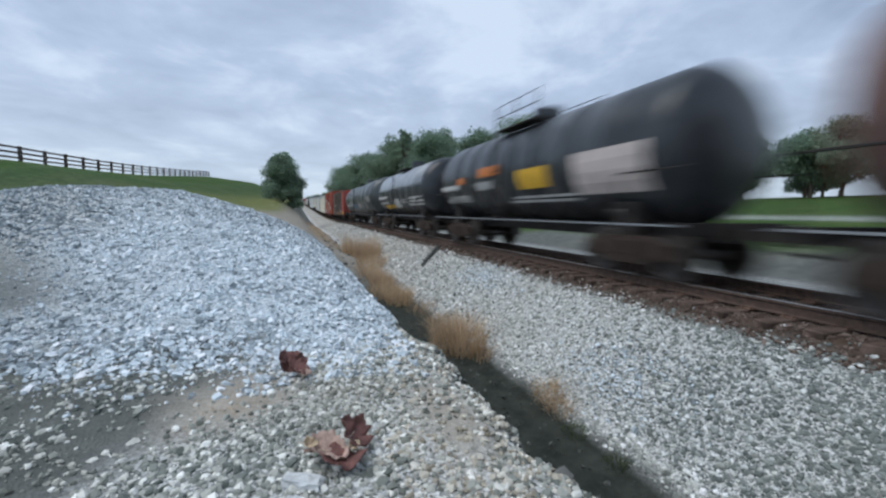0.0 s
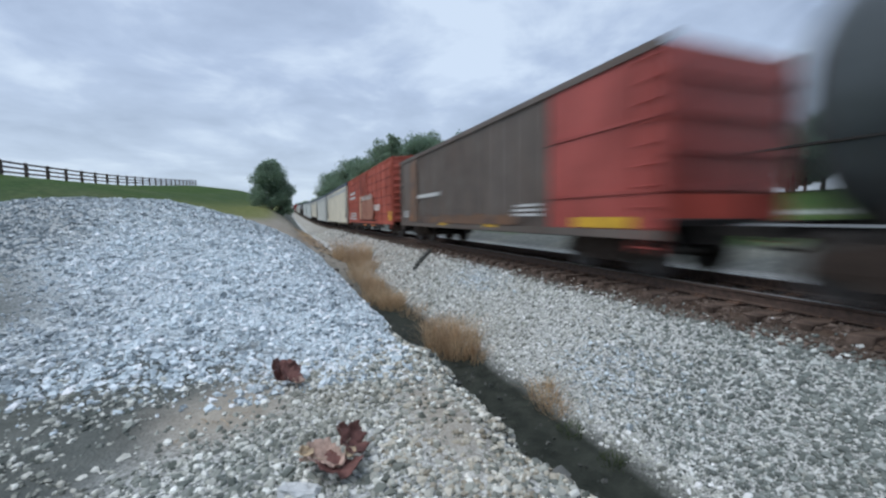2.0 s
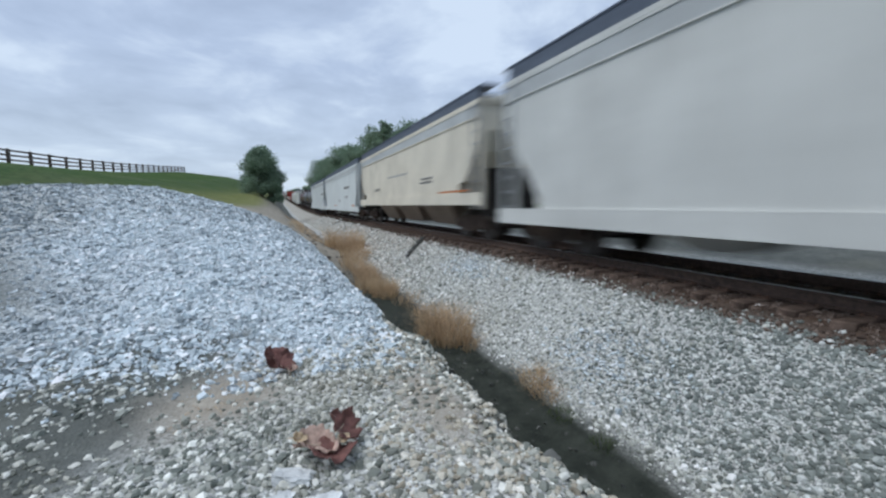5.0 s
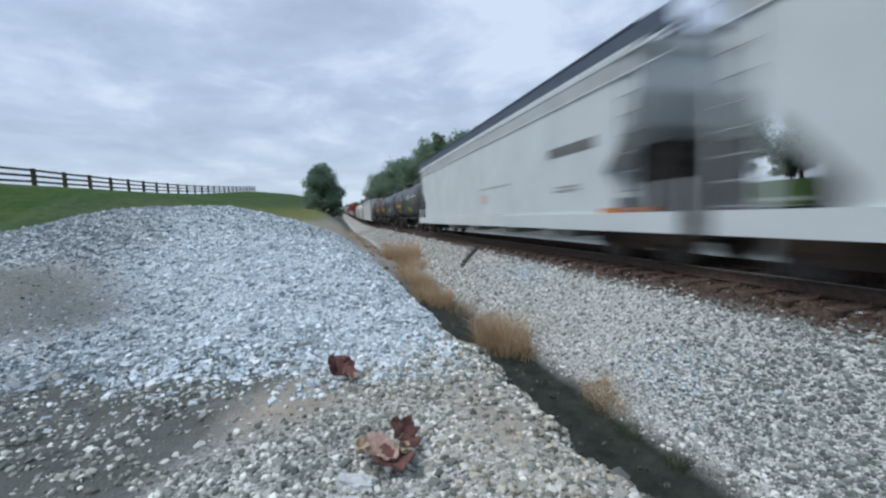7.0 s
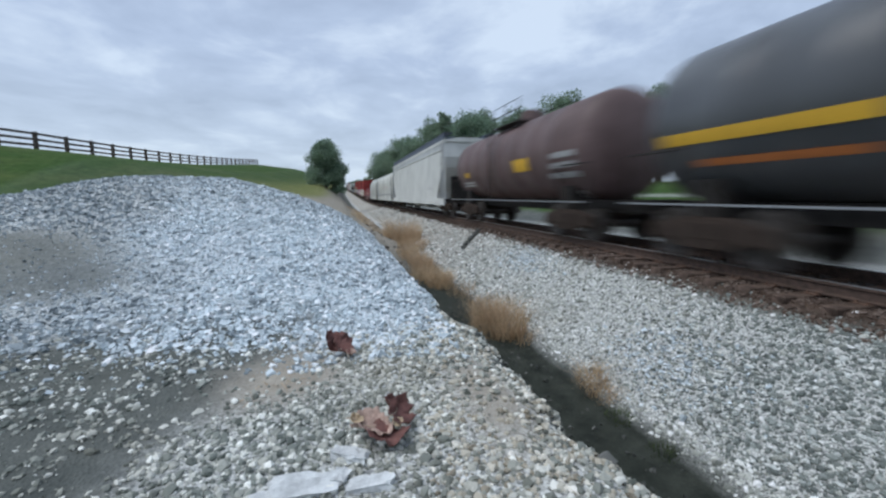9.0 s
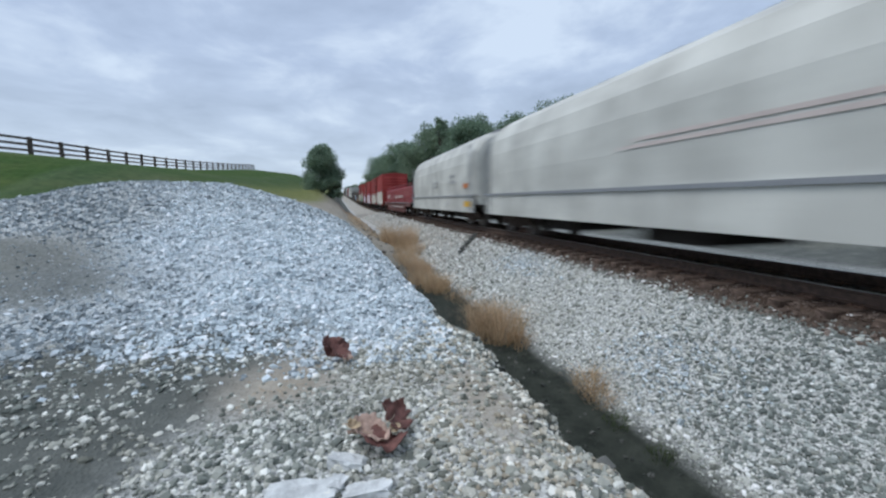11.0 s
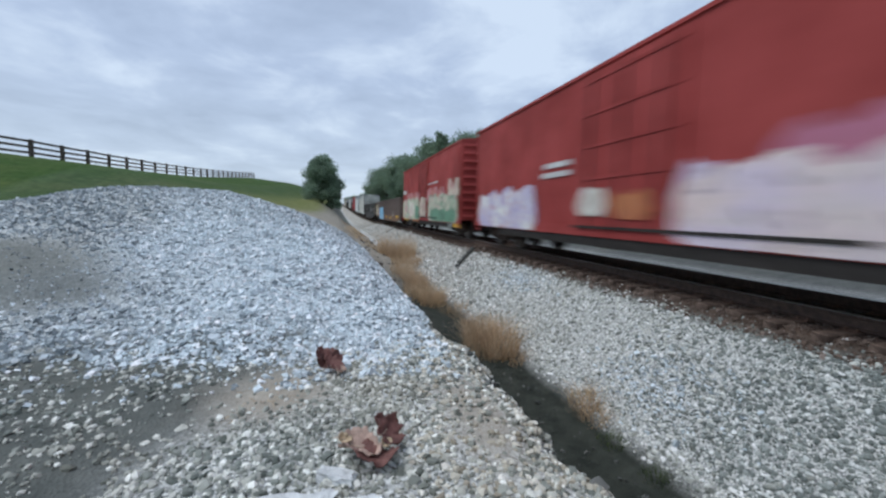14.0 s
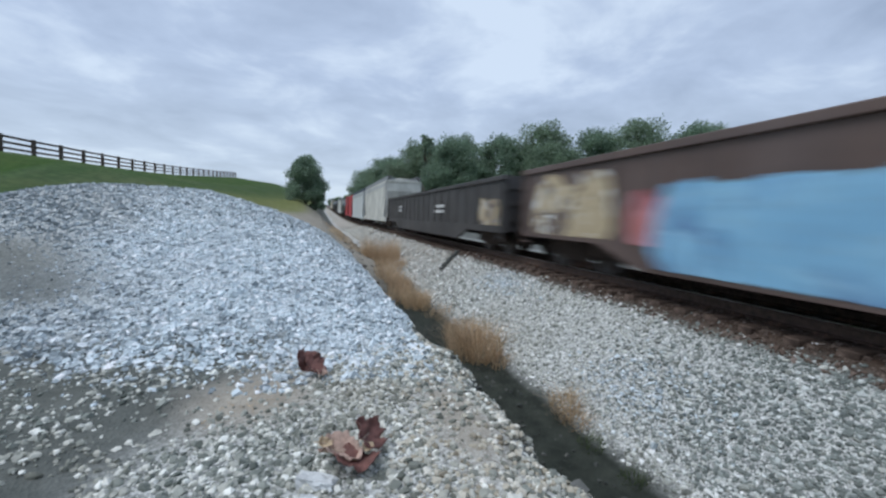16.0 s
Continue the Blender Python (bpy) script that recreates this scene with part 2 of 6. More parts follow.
def pile_height(x, y):
    """The heap of crushed stone: a long front face, a steep flank towards the ditch."""
    front = (y - 3.28 - 0.46 * sstep(-0.6, -2.2, x) - 0.22 * np.clip(-x - 3.8, 0, 5) - 0.16 * wobble(x, y, 1.3, 2)) * (0.27 + 0.02 * wobble(x, y, 0.7, 4))
    flank = (1.0 - 0.012 * np.clip(y - 3, 0, 8) - x + 0.05 * wobble(x, y, 1.1, 5)) * 0.86
    crest = np.interp(x, [-13, -9, -7.4, -6.3, -5.7, -5.1, -4.4, -2.4, -1.7, -1.1, -0.6, 0.2],
                      [-2.0, -0.2, 0.62, 1.12, 1.36, 1.54, 1.65, 1.62, 1.42, 1.22, 1.04, 0.75]) + 0.05 * wobble(x, y, 0.8, 1) + 0.02 * wobble(x, y, 3.0, 3)
    back = (15.0 - y) * 0.45
    k = 7.0
    front, flank, crest, back = (np.clip(v, -30, 30) for v in (front, flank, crest, back))
    lumps = 0.022 * wobble(x, y, 7.3, 6) + 0.016 * wobble(x, y, 13.0, 3)
    return lumps - np.log(np.exp(-k * front) + np.exp(-k * flank) + np.exp(-k * crest) + np.exp(-k * back)) / k


def ground_z(x, y):
    x, y = np.asarray(x, float), np.asarray(y, float)
    edge = np.interp(y, [1.5, 3.0, 5.0, 12.0], [0.09, 0.06, -0.10, -0.16]) + 0.06 * np.sin(2.3 * y) + 0.045 * np.sin(5.7 * y + 1.0) + 0.03 * np.sin(13.0 * y)
    near = np.interp(x - edge * (x < 2.2), [0.78, 1.05, 1.20, 1.75, 2.2, 3.25, 3.5, 5.38, 5.88, 8.5, 9.0, 11.0, 13.0, 17.0, 48.0, 120.0],
                     [0.0, -0.05, -0.20, -1.45, -1.66, -1.64, -1.56, -0.48, -0.228, -0.228, -0.42, -0.45, -0.1, 0.95, 3.2, 4.5])
    # further off the ditch is shallow, under a wide sandy bank
    shallow = np.interp(x, [-1.6, 0.4, 2.5, 2.75, 3.15, 3.5, 5.38], [0.0, -0.12, -0.95, -1.15, -1.15, -1.05, -0.48])
    near = np.where(x < 5.38, near + (shallow - near) * sstep(12.5, 19, y), near)
    near = near + 0.03 * wobble(x, y, 1.9, 7) * (x < 5.2)
    u = np.clip((1.2 - x) / 23.2, 0, 1)
    fence_base = np.interp(y, [15, 38, 48, 60, 75, 120, 200], [3.75, 4.68, 5.05, 5.6, 6.35, 8.9, 11.0])
    hill = fence_base * (1 - (1 - u) ** 1.7) * sstep(12, 30, y) - 0.02 * np.clip(-x - 24, 0, 200)
    hill = hill + 1.3 * np.exp(-((x + 2.2) / 3.0) ** 2 - ((y - 62) / 6.0) ** 2)
    z = np.where(x < 1.2, near + hill, near)
    heap = pile_height(np.minimum(x, 2.2), y)
    z = np.where((x < 1.3) & (y < 40) & (heap > -0.02), np.maximum(z, heap), z)
    return z + rise(y) + 0.012 * wobble(x, y, 6.0, 9) * (np.abs(x - TRACK_X) > 1.5)


def axis(stops):
    """Grid lines: (start, step) pairs, the last is the end."""
    vals = []
    for (a, s), (b, _) in zip(stops, stops[1:]):
        vals += list(np.arange(a, b - 1e-6, s))
    return np.array(vals + [stops[-1][0]])


def yard_dirt(x, y):
    """Trodden grey dirt in front of the heap."""
    return sstep(-0.15, -1.0, x + 0.35 * wobble(x, y, 2.0, 3) - 0.25 * (y - 2.8)) * sstep(4.15, 3.6, y + 0.15 * wobble(x, y, 2.2, 5))


def pile_dirt(x, y):
    """Grey silt washed out on the face of the heap."""
    return sstep(-2.2, -3.0, x + 0.4 * wobble(x, y, 0.9, 2) + 0.5 * (y - 5.5)) * sstep(6.9, 6.0, y + 0.3 * wobble(x, y, 1.1, 4)) * sstep(4.3, 4.9, y + 0.2 * wobble(x, y, 1.7, 8))


def old_or_shaded_gravel(x, y):
    """Older greyer stone on the far side of the heap from the ditch, and painted shade along the crest."""
    # second term: crest darkened for the shadowed gaps seen at a grazing angle
    return np.maximum(sstep(-1.6, -3.6, x + 0.7 * wobble(x, y, 0.9, 7) + 0.12 * (y - 6)), 0.42 * sstep(6.5, 8.5, y + 0.5 * wobble(x, y, 1.2, 3)))


def tan_fines(x, y):
    """Tan sandy fines: a spot by the leaf, and along the lip of the ditch."""
    n = 0.22 * wobble(x, y, 4.0, 3)
    spot = sstep(1.25, 0.35, np.hypot((x + 0.30) / 0.50, (y - 2.74) / 0.50) + n)
    lip = sstep(1.15, 0.3, np.hypot((x - 0.82) / 0.30, (y - 2.15) / 0.95) + n) * 0.9
    bank = 0.85 * sstep(13, 15.5, y) * sstep(75, 50, y) * sstep(-4.5, -2.5, x + 0.3 * wobble(x, y, 1.1, 2)) * (x < 2.7)
    slope = 0.85 * sstep(9, 26, y) * (x > 3.3) * (x < 5.6) * (0.7 + 0.3 * wobble(x, y, 0.9, 3))
    return np.maximum(np.maximum(np.maximum(spot, lip) * (y < 4), bank), slope)


def build_ground():
    xs = axis([(-1500, 300), (-300, 60), (-60, 6), (-24, 1.0), (-9, 0.16), (6.0, 0.25), (14, 1.0), (20, 2), (60, 15), (150, 150), (1500, 0)])
    ys = axis([(-400, 80), (-80, 10), (-10, 1), (0, 0.16), (18, 0.5), (40, 2), (120, 8), (280, 40), (600, 200), (2600, 0)])
    X, Y = np.meshgrid(xs, ys)
    Z = ground_z(X, Y)
    ny, nx = X.shape
    idx = np.arange(nx * ny).reshape(ny, nx)
    quads = np.stack([idx[:-1, :-1], idx[:-1, 1:], idx[1:, 1:], idx[1:, :-1]], -1).reshape(-1, 4)
    me = bpy.data.meshes.new("ground")
    me.from_pydata(np.stack([X, Y, Z], -1).reshape(-1, 3).tolist(), [], quads.tolist())
    grass = np.maximum(sstep(11, 15, Y + 2.5 * wobble(X, Y, 0.4, 3)) * (X < 0.6) * sstep(-1.4, -3.4, X + 0.8 * wobble(X, Y, 0.3, 8) + 0.05 * np.clip(38 - Y, -30, 24)), sstep(13.2, 14.4, X + 0.6 * wobble(X, Y, 0.5, 2)))
    grass *= np.where((X < 2) & (Y < 40), 1 - sstep(-0.05, 0.05, pile_height(np.minimum(X, 2.2), Y) - ground_z(X, Y) + 0.02), 1)
    grass = np.where((X < 2) & (X > -14) & (Y > 18), grass * (0.88 + 0.12 * wobble(X, Y, 0.35, 5)), grass)
    road = (X > 18.3) * (X < 20.5)
    grass = np.where(road, 0.5, grass)
    left = yard_dirt(X, Y) + 0.8 * pile_dirt(X, Y)
    far_dirt = sstep(14, 20, Y) * (X > -14) * (X < 2.6)
    dirt = np.clip(left + far_dirt, 0, 1) * ((X < 2.7) | (X > 9))
    dirt = np.where((X > 5.5) & (X < 8.6), 0.85, dirt)
    side = X + 0.12 * wobble(X, Y, 0.8, 4)
    strips = 0.95 - 0.75 * np.exp(-((side - 9.6) / 0.3) ** 2) - 0.55 * np.exp(-((side - 11.1) / 0.3) ** 2)
    dirt = np.where((X >= 8.6) & (X < 16.0), strips, dirt)
    mud = sstep(1.02, 1.3, X) * sstep(3.62, 3.38, X + 0.06 * wobble(X, Y, 2.5, 4)) * sstep(19, 12, Y)
    mud *= sstep(-0.02, -0.14, ground_z(X, Y))
    cols = np.stack([grass, dirt, mud, np.ones_like(X)], -1).reshape(-1, 4)
    at = me.color_attributes.new("zone", "FLOAT_COLOR", "POINT")
    at.data.foreach_set("color", cols.astype(np.float32).ravel())
    hp = pile_height(np.minimum(X, 2.2), Y)
    fresh = (1 - 0.8 * old_or_shaded_gravel(X, Y)) * sstep(-0.06, 0.10, hp + 0.03 * wobble(X, Y, 3.1, 2)) * ((X < 1.3) & (Y < 18) & (Y > 3))
    hay = sstep(-10, -3.5, X + 1.5 * wobble(X, Y, 0.4, 9)) * (X < 2) * (0.85 + 0.15 * wobble(X, Y, 0.5, 1))
    # rust and brake dust on the track bed
    rust = sstep(5.5, 5.8, X + 0.05 * wobble(X, Y, 3.0, 6)) * sstep(9.6, 8.7, X + 0.1 * wobble(X, Y, 1.7, 2))
    at = me.color_attributes.new("heap", "FLOAT_COLOR", "POINT")
    at.data.foreach_set("color", np.stack([fresh, hay, tan_fines(X, Y), np.maximum(rust, 0.7 * np.exp(-((X - 10.35) / 0.35) ** 2))], -1).astype(np.float32).ravel())
    me.polygons.foreach_set("use_smooth", [True] * len(me.polygons))
    me.materials.append(ground_mat())
    tagged(new("ground", me), "gravelly ground with a muddy ditch and mown grass slopes", "ground", kind="structure")


build_ground()

# ---- the track ----
steel_rail = plain("rail_steel", (0.52, 0.51, 0.50), 0.34, 8, 0.15, 0.8)
rail_rust = plain("rail_rust", (0.085, 0.054, 0.040), 0.8, 10, 0.4)
tie_wood = plain("creosoted_tie_wood", (0.120, 0.086, 0.068), 0.9, 5, 0.5, depth=0.008, gloss=0.15)
bolt_steel = plain("rusty_fastening", (0.13, 0.075, 0.05), 0.8, 20, 0.4)


def sweep(bm, outline, stations):
    """A bar with the outline (x, z points), laid along the line's climb."""
    rings = [[bm.verts.new((x, y, z + float(rise(y)))) for x, z in outline] for y in stations]
    k = len(outline)
    for a, b in zip(rings, rings[1:]):
        for i in range(k):
            bm.faces.new((a[i], a[(i + 1) % k], b[(i + 1) % k], b[i]))
    bm.faces.new(rings[0][::-1])
    bm.faces.new(rings[-1])


def build_track():
    track = thing("railway_track", "single railway track on rusty rails and dark wooden ties", "railway track", kind="structure", at=(TRACK_X, 0, 0))
    outline = [(-0.070, -0.18), (0.070, -0.18), (0.070, -0.168), (0.012, -0.150), (0.010, -0.045), (0.036, -0.034), (0.036, -0.006), (0.028, 0.0),
               (-0.028, 0.0), (-0.036, -0.006), (-0.036, -0.034), (-0.010, -0.045), (-0.012, -0.150), (-0.070, -0.168)]
    stations = [-60.0] + [50.0 + 10 * i for i in range(57)]
    bm = bmesh.new()
    sweep(bm, outline, stations)
    first = part("rail", bm, rail_rust, track, "rusty steel rail")
    first.location = (-0.753, 0, 0)
    second = same_part("rail", first, track, pose(0.753, 0, 0))
    for o in (first, second):
        bm = bmesh.new()
        sweep(bm, [(-0.03, 0.001), (0.03, 0.001), (0.03, 0.004), (-0.03, 0.004)], stations)
        part("running_band", bm, steel_rail, o, "shiny worn running band")
    rnd = random.Random(5)
    meshes, plates = [], []
    for k in range(6):
        bm = bmesh.new()
        vs = box(bm, -1.39, 1.39, -0.115, 0.115, -0.36, -0.185)
        for v in vs:
            v.co += Vector((rnd.uniform(-0.05, 0.03), rnd.uniform(-0.012, 0.012), rnd.uniform(-0.01, 0.01)))
        bmesh.ops.bevel(bm, geom=list(bm.edges), offset=0.012, segments=1, affect="EDGES")
        me = bpy.data.meshes.new("tie")
        bm.to_mesh(me); bm.free(); me.materials.append(tie_wood)
        meshes.append(me)
    bm = bmesh.new()
    for sx in (-0.753, 0.753):
        box(bm, sx - 0.17, sx + 0.17, -0.095, 0.095, -0.196, -0.179)
        for dx in (-0.095, 0.095):
            for dy in (-0.06, 0.06):
                box(bm, sx + dx - 0.015, sx + dx + 0.015, dy - 0.012, dy + 0.012, -0.18, -0.155)
    plate = bpy.data.meshes.new("tie_plate"); bm.to_mesh(plate); bm.free(); plate.materials.append(bolt_steel)
    step, y, far = 0.56, -6.0, bmesh.new()
    for i in range(420):
        yy = y + i * step
        if i < 130:
            o = new("tie", meshes[rnd.randrange(6)])
            o.parent = track
            o.matrix_basis = pose(rnd.uniform(-0.04, 0.04), yy + rnd.uniform(-0.03, 0.03), float(rise(yy)) + rnd.uniform(-0.012, 0.006), 0, 0, rnd.uniform(-1.0, 1.0))
            if i < 90:
                p = new("tie_plate", plate)
                p.parent, p.matrix_basis = track, pose(0, yy, 0)
        else:
            zz = float(rise(yy))
            box(far, -1.295, 1.295, yy - 0.115, yy + 0.115, zz - 0.36, zz - 0.2)
    tagged(part("far_ties", far, tie_wood, track), kind="stuff")


build_track()

# ---- loose stone ----
stone_pile = stone_mat("fresh_crushed_limestone", [(0.0, (0.185, 0.220, 0.238)), (0.3, (0.502, 0.570, 0.598)), (0.75, (0.730, 0.809, 0.844)), (1.0, (0.950, 0.950, 0.950))], (0.48, 0.51, 0.53))
# older grey stone; also colours the crest's painted shade
stone_old_shaded = stone_mat("older_and_shaded_limestone", [(0.0, (0.11, 0.135, 0.145)), (0.35, (0.24, 0.28, 0.295)), (0.75, (0.40, 0.45, 0.47)), (1.0, (0.74, 0.78, 0.79))], (0.33, 0.36, 0.37))
stone_yard = stone_mat("weathered_gravel", [(0.0, (0.091, 0.105, 0.091)), (0.35, (0.244, 0.264, 0.234)), (0.75, (0.465, 0.465, 0.410)), (1.0, (0.927, 0.930, 0.860))], (0.40, 0.34, 0.25))
stone_bank = stone_mat("track_ballast", [(0.0, (0.125, 0.135, 0.118)), (0.35, (0.36, 0.375, 0.335)), (0.7, (0.66, 0.67, 0.615)), (1.0, (0.950, 0.950, 0.936))], (0.40, 0.385, 0.33))
stone_sandy = stone_mat("sandy_pebble_stone", [(0.0, (0.20, 0.175, 0.13)), (0.4, (0.40, 0.365, 0.29)), (0.8, (0.62, 0.59, 0.50)), (1.0, (0.93, 0.90, 0.82))], (0.42, 0.35, 0.25))
# ballast in a darker tone that carries the near corner's dimming
stone_corner_shade = stone_mat("corner_shade_ballast_stone", [(0.0, (0.125, 0.142, 0.132)), (0.45, (0.205, 0.228, 0.210)), (0.8, (0.33, 0.36, 0.335)), (1.0, (0.78, 0.80, 0.77))], (0.19, 0.205, 0.175))
stone_dusty = stone_mat("dusty_ballast_stone", [(0.0, (0.20, 0.18, 0.15)), (0.45, (0.44, 0.41, 0.36)), (0.8, (0.62, 0.59, 0.53)), (1.0, (0.88, 0.85, 0.79))], (0.50, 0.44, 0.36))
# dark stone: painted under-car shade between the rails, and the bank's dark rubble
stone_dark = stone_mat("shade_and_rubble_dark_stone", [(0.0, (0.035, 0.03, 0.027)), (0.7, (0.10, 0.088, 0.08)), (1.0, (0.19, 0.175, 0.16))], (0.06, 0.05, 0.04))
stone_crib = stone_mat("rust_stained_ballast", [(0.0, (0.055, 0.038, 0.030)), (0.6, (0.120, 0.086, 0.066)), (1.0, (0.24, 0.19, 0.16))], (0.10, 0.07, 0.055))


stone_wet = stone_mat("wet_ditch_stone", [(0.0, (0.04, 0.045, 0.04)), (0.7, (0.07, 0.075, 0.068)), (1.0, (0.19, 0.19, 0.175))], (0.05, 0.05, 0.04))


def stone_shapes(rng, rounded, count=24):
    bm = bmesh.new()
    if rounded:
        bmesh.ops.create_icosphere(bm, subdivisions=1, radius=0.92)
    else:
        bmesh.ops.create_cube(bm, size=1.25)
    bmesh.ops.triangulate(bm, faces=list(bm.faces))
    bm.verts.ensure_lookup_table()
    v = np.array([q.co[:] for q in bm.verts])
    f = np.array([[q.index for q in face.verts] for face in bm.faces])
    bm.free()
    jag = 0.24 if rounded else 0.34
    return [(v + rng.uniform(-jag, jag, v.shape)) * rng.uniform(0.65, 1.3, (1, 3)) for _ in range(count)], f


def scatter_stones(name, label, mat, x, y, z, size, rng, rounded=False):
    shapes, faces = stone_shapes(rng, rounded)
    n = len(x)
    kind = rng.integers(0, len(shapes), n)
    V = np.array(shapes)[kind]
    q = rng.normal(size=(n, 4)); q /= np.linalg.norm(q, axis=1, keepdims=True)
    w, a, b, c = q.T
    Rm = np.stack([1 - 2 * (b * b + c * c), 2 * (a * b - c * w), 2 * (a * c + b * w), 2 * (a * b + c * w), 1 - 2 * (a * a + c * c), 2 * (b * c - a * w),
                   2 * (a * c - b * w), 2 * (b * c + a * w), 1 - 2 * (a * a + b * b)], -1).reshape(n, 3, 3)
    V = np.einsum("nij,nkj->nki", Rm, V) * size[:, None, None]
    V[:, :, 2] *= 0.82
    V += np.stack([x, y, z], -1)[:, None, :]
    k = V.shape[1]
    F = (faces[None] + (np.arange(n) * k)[:, None, None]).reshape(-1, 3)
    me = bpy.data.meshes.new(name)
    me.vertices.add(n * k); me.vertices.foreach_set("co", V.astype(np.float32).ravel())
    me.loops.add(F.size); me.loops.foreach_set("vertex_index", F.astype(np.int32).ravel())
    me.polygons.add(len(F)); me.polygons.foreach_set("loop_start", np.arange(0, F.size, 3, dtype=np.int32))
    me.update(calc_edges=True)
    me.polygons.foreach_set("use_smooth", np.zeros(len(F), dtype=bool))
    me.materials.append(mat)
    return tagged(new(name, me), label, "gravel", kind="stuff")


def random_patch(rng, n, x0, x1, y0, y1, near):
    """n places, thinner with distance; near: how strongly they gather towards y0."""
    u = rng.random(n)
    return rng.uniform(x0, x1, n), y0 + (y1 - y0) * u ** near


def build_stones():
    rng = np.random.default_rng(11)
    x, y = random_patch(rng, 134000, -8.0, 1.2, 2.8, 13.0, 1.6)
    h = pile_height(np.minimum(x, 2.2), y)
    spill = rng.random(len(x)) < np.exp(np.minimum(0, h) * 18) * (x < 0.95) * (1 - 0.8 * yard_dirt(x, y))
    silt = pile_dirt(x, y)
    keep = ((h > -0.01) | spill) & (x < 1.15) & (y > 2.7) & (rng.random(len(x)) > silt * 0.86)
    x, y, silt = x[keep], y[keep], silt[keep]
    s = rng.lognormal(np.log(0.0128), 0.54, len(x)).clip(0.005, 0.038) * (1 - 0.35 * silt)
    z = ground_z(x, y) + 0.10 * s
    old_shaded = rng.random(len(x)) < old_or_shaded_gravel(x, y)
    new_ = ~old_shaded
    scatter_stones("gravel_pile", "heaped fresh blue-grey crushed limestone beside the ditch", stone_pile, x[new_], y[new_], z[new_], s[new_], rng)
    scatter_stones("older_and_shaded_gravel", "dull blue-grey older gravel on the flank of the heap, and crest stones coloured darker for shade", stone_old_shaded, x[old_shaded], y[old_shaded], z[old_shaded], s[old_shaded], rng)
    x, y = random_patch(rng, 56000, -4.2, 1.28, 0.9, 4.4, 0.95)
    bare = np.clip(yard_dirt(x, y) * (0.66 + 0.14 * sstep(-0.9, -1.6, x)) + tan_fines(x, y) * 0.8 + 0.35 * (wobble(x, y, 2.3, 6) > 0.45), 0, 0.95)
    keep = (rng.random(len(x)) > bare) & (ground_z(x, y) > -0.16) & (pile_height(np.minimum(x, 2.2), y) < rng.uniform(-0.06, 0.05, len(x)))
    x, y = x[keep], y[keep]
    s = rng.lognormal(np.log(0.0112), 0.54, len(x)).clip(0.004, 0.026)
    sandy = rng.random(len(x)) < 0.45 * sstep(0.2, 0.8, x + 0.2 * wobble(x, y, 2.6, 4))
    plain_ = ~sandy
    scatter_stones("loose_gravel", "weathered mixed gravel lying on trodden dirt", stone_yard, x[plain_], y[plain_], ground_z(x[plain_], y[plain_]) + 0.12 * s[plain_], s[plain_], rng, True)
    scatter_stones("sandy_pebbles", "tan and cream pebbles along the lip of the ditch", stone_sandy, x[sandy], y[sandy], ground_z(x[sandy], y[sandy]) + 0.12 * s[sandy], s[sandy], rng, True)
    x, y = rng.uniform(-7.5, 1.1, 15000), rng.uniform(-6.0, 4.0, 15000)
    out = ((y < 1.0) | (x < -4.1)) & (rng.random(len(x)) > 0.7 * yard_dirt(x, y)) & (pile_height(x, y) < 0.0)
    x, y = x[out], y[out]
    s = rng.lognormal(np.log(0.014), 0.5, len(x)).clip(0.006, 0.03)
    scatter_stones("outlying_gravel", "thinly strewn gravel on the trodden dirt", stone_yard, x, y, ground_z(x, y) + 0.12 * s, s, rng)
    x, y = rng.uniform(3.4, 5.7, 7000), rng.uniform(-6.0, 0.9, 7000)
    s = rng.lognormal(np.log(0.018), 0.5, len(x)).clip(0.008, 0.04)
    scatter_stones("outlying_ballast", "grey ballast on the shoulder further back", stone_corner_shade, x, y, ground_z(x, y) + 0.12 * s, s, rng)
    x, y = random_patch(rng, 88000, 3.38, 5.90, 0.8, 56.0, 2.5)
    s = rng.lognormal(np.log(0.0142), 0.55, len(x)).clip(0.006, 0.044) * (1 + np.clip(y - 6, 0, 44) / 28)
    low = rng.random(len(x)) > sstep(3.62, 3.38, x + 0.06 * wobble(x, y, 2.5, 4)) * 0.9
    low &= rng.random(len(x)) > sstep(5.50, 5.72, x + 0.07 * wobble(x, y, 2.1, 2)) * 0.95
    x, y, s = x[low], y[low], s[low]
    roll = rng.random(len(x))
    # near shoulder: darker stones paint in the falling-off of light there
    grimy = roll < 0.92 * sstep(5.6, 2.4, y - 0.55 * (x - 3.4)) * sstep(3.5, 3.9, x)
    dusty = ~grimy & (roll < 0.55 * sstep(10, 18, y))
    near_by = ~grimy & ~dusty & (y < 7.5)
    clean = ~grimy & ~dusty & ~near_by
    for name, label, mat, k in (("ballast_shoulder", "pale grey ballast stones sloping to the ditch", stone_bank, clean),
                                ("near_ballast", "pale grey rounded ballast near the ditch", stone_bank, near_by),
                                ("grimy_ballast", "ballast on the near shoulder, darkened in colour for the dim corner", stone_corner_shade, grimy),
                                ("dusty_ballast", "tan-grey dusty ballast along the far shoulder", stone_dusty, dusty)):
        scatter_stones(name, label, mat, x[k], y[k], ground_z(x[k], y[k]) + 0.12 * s[k], s[k], rng, name in ("near_ballast", "grimy_ballast"))
    fresh = np.exp(-((x - 5.1) / 0.35) ** 2 - ((y - 10.6) / 1.3) ** 2) + 0.6 * np.exp(-((x - 4.3) / 0.5) ** 2 - ((y - 4.6) / 0.8) ** 2)
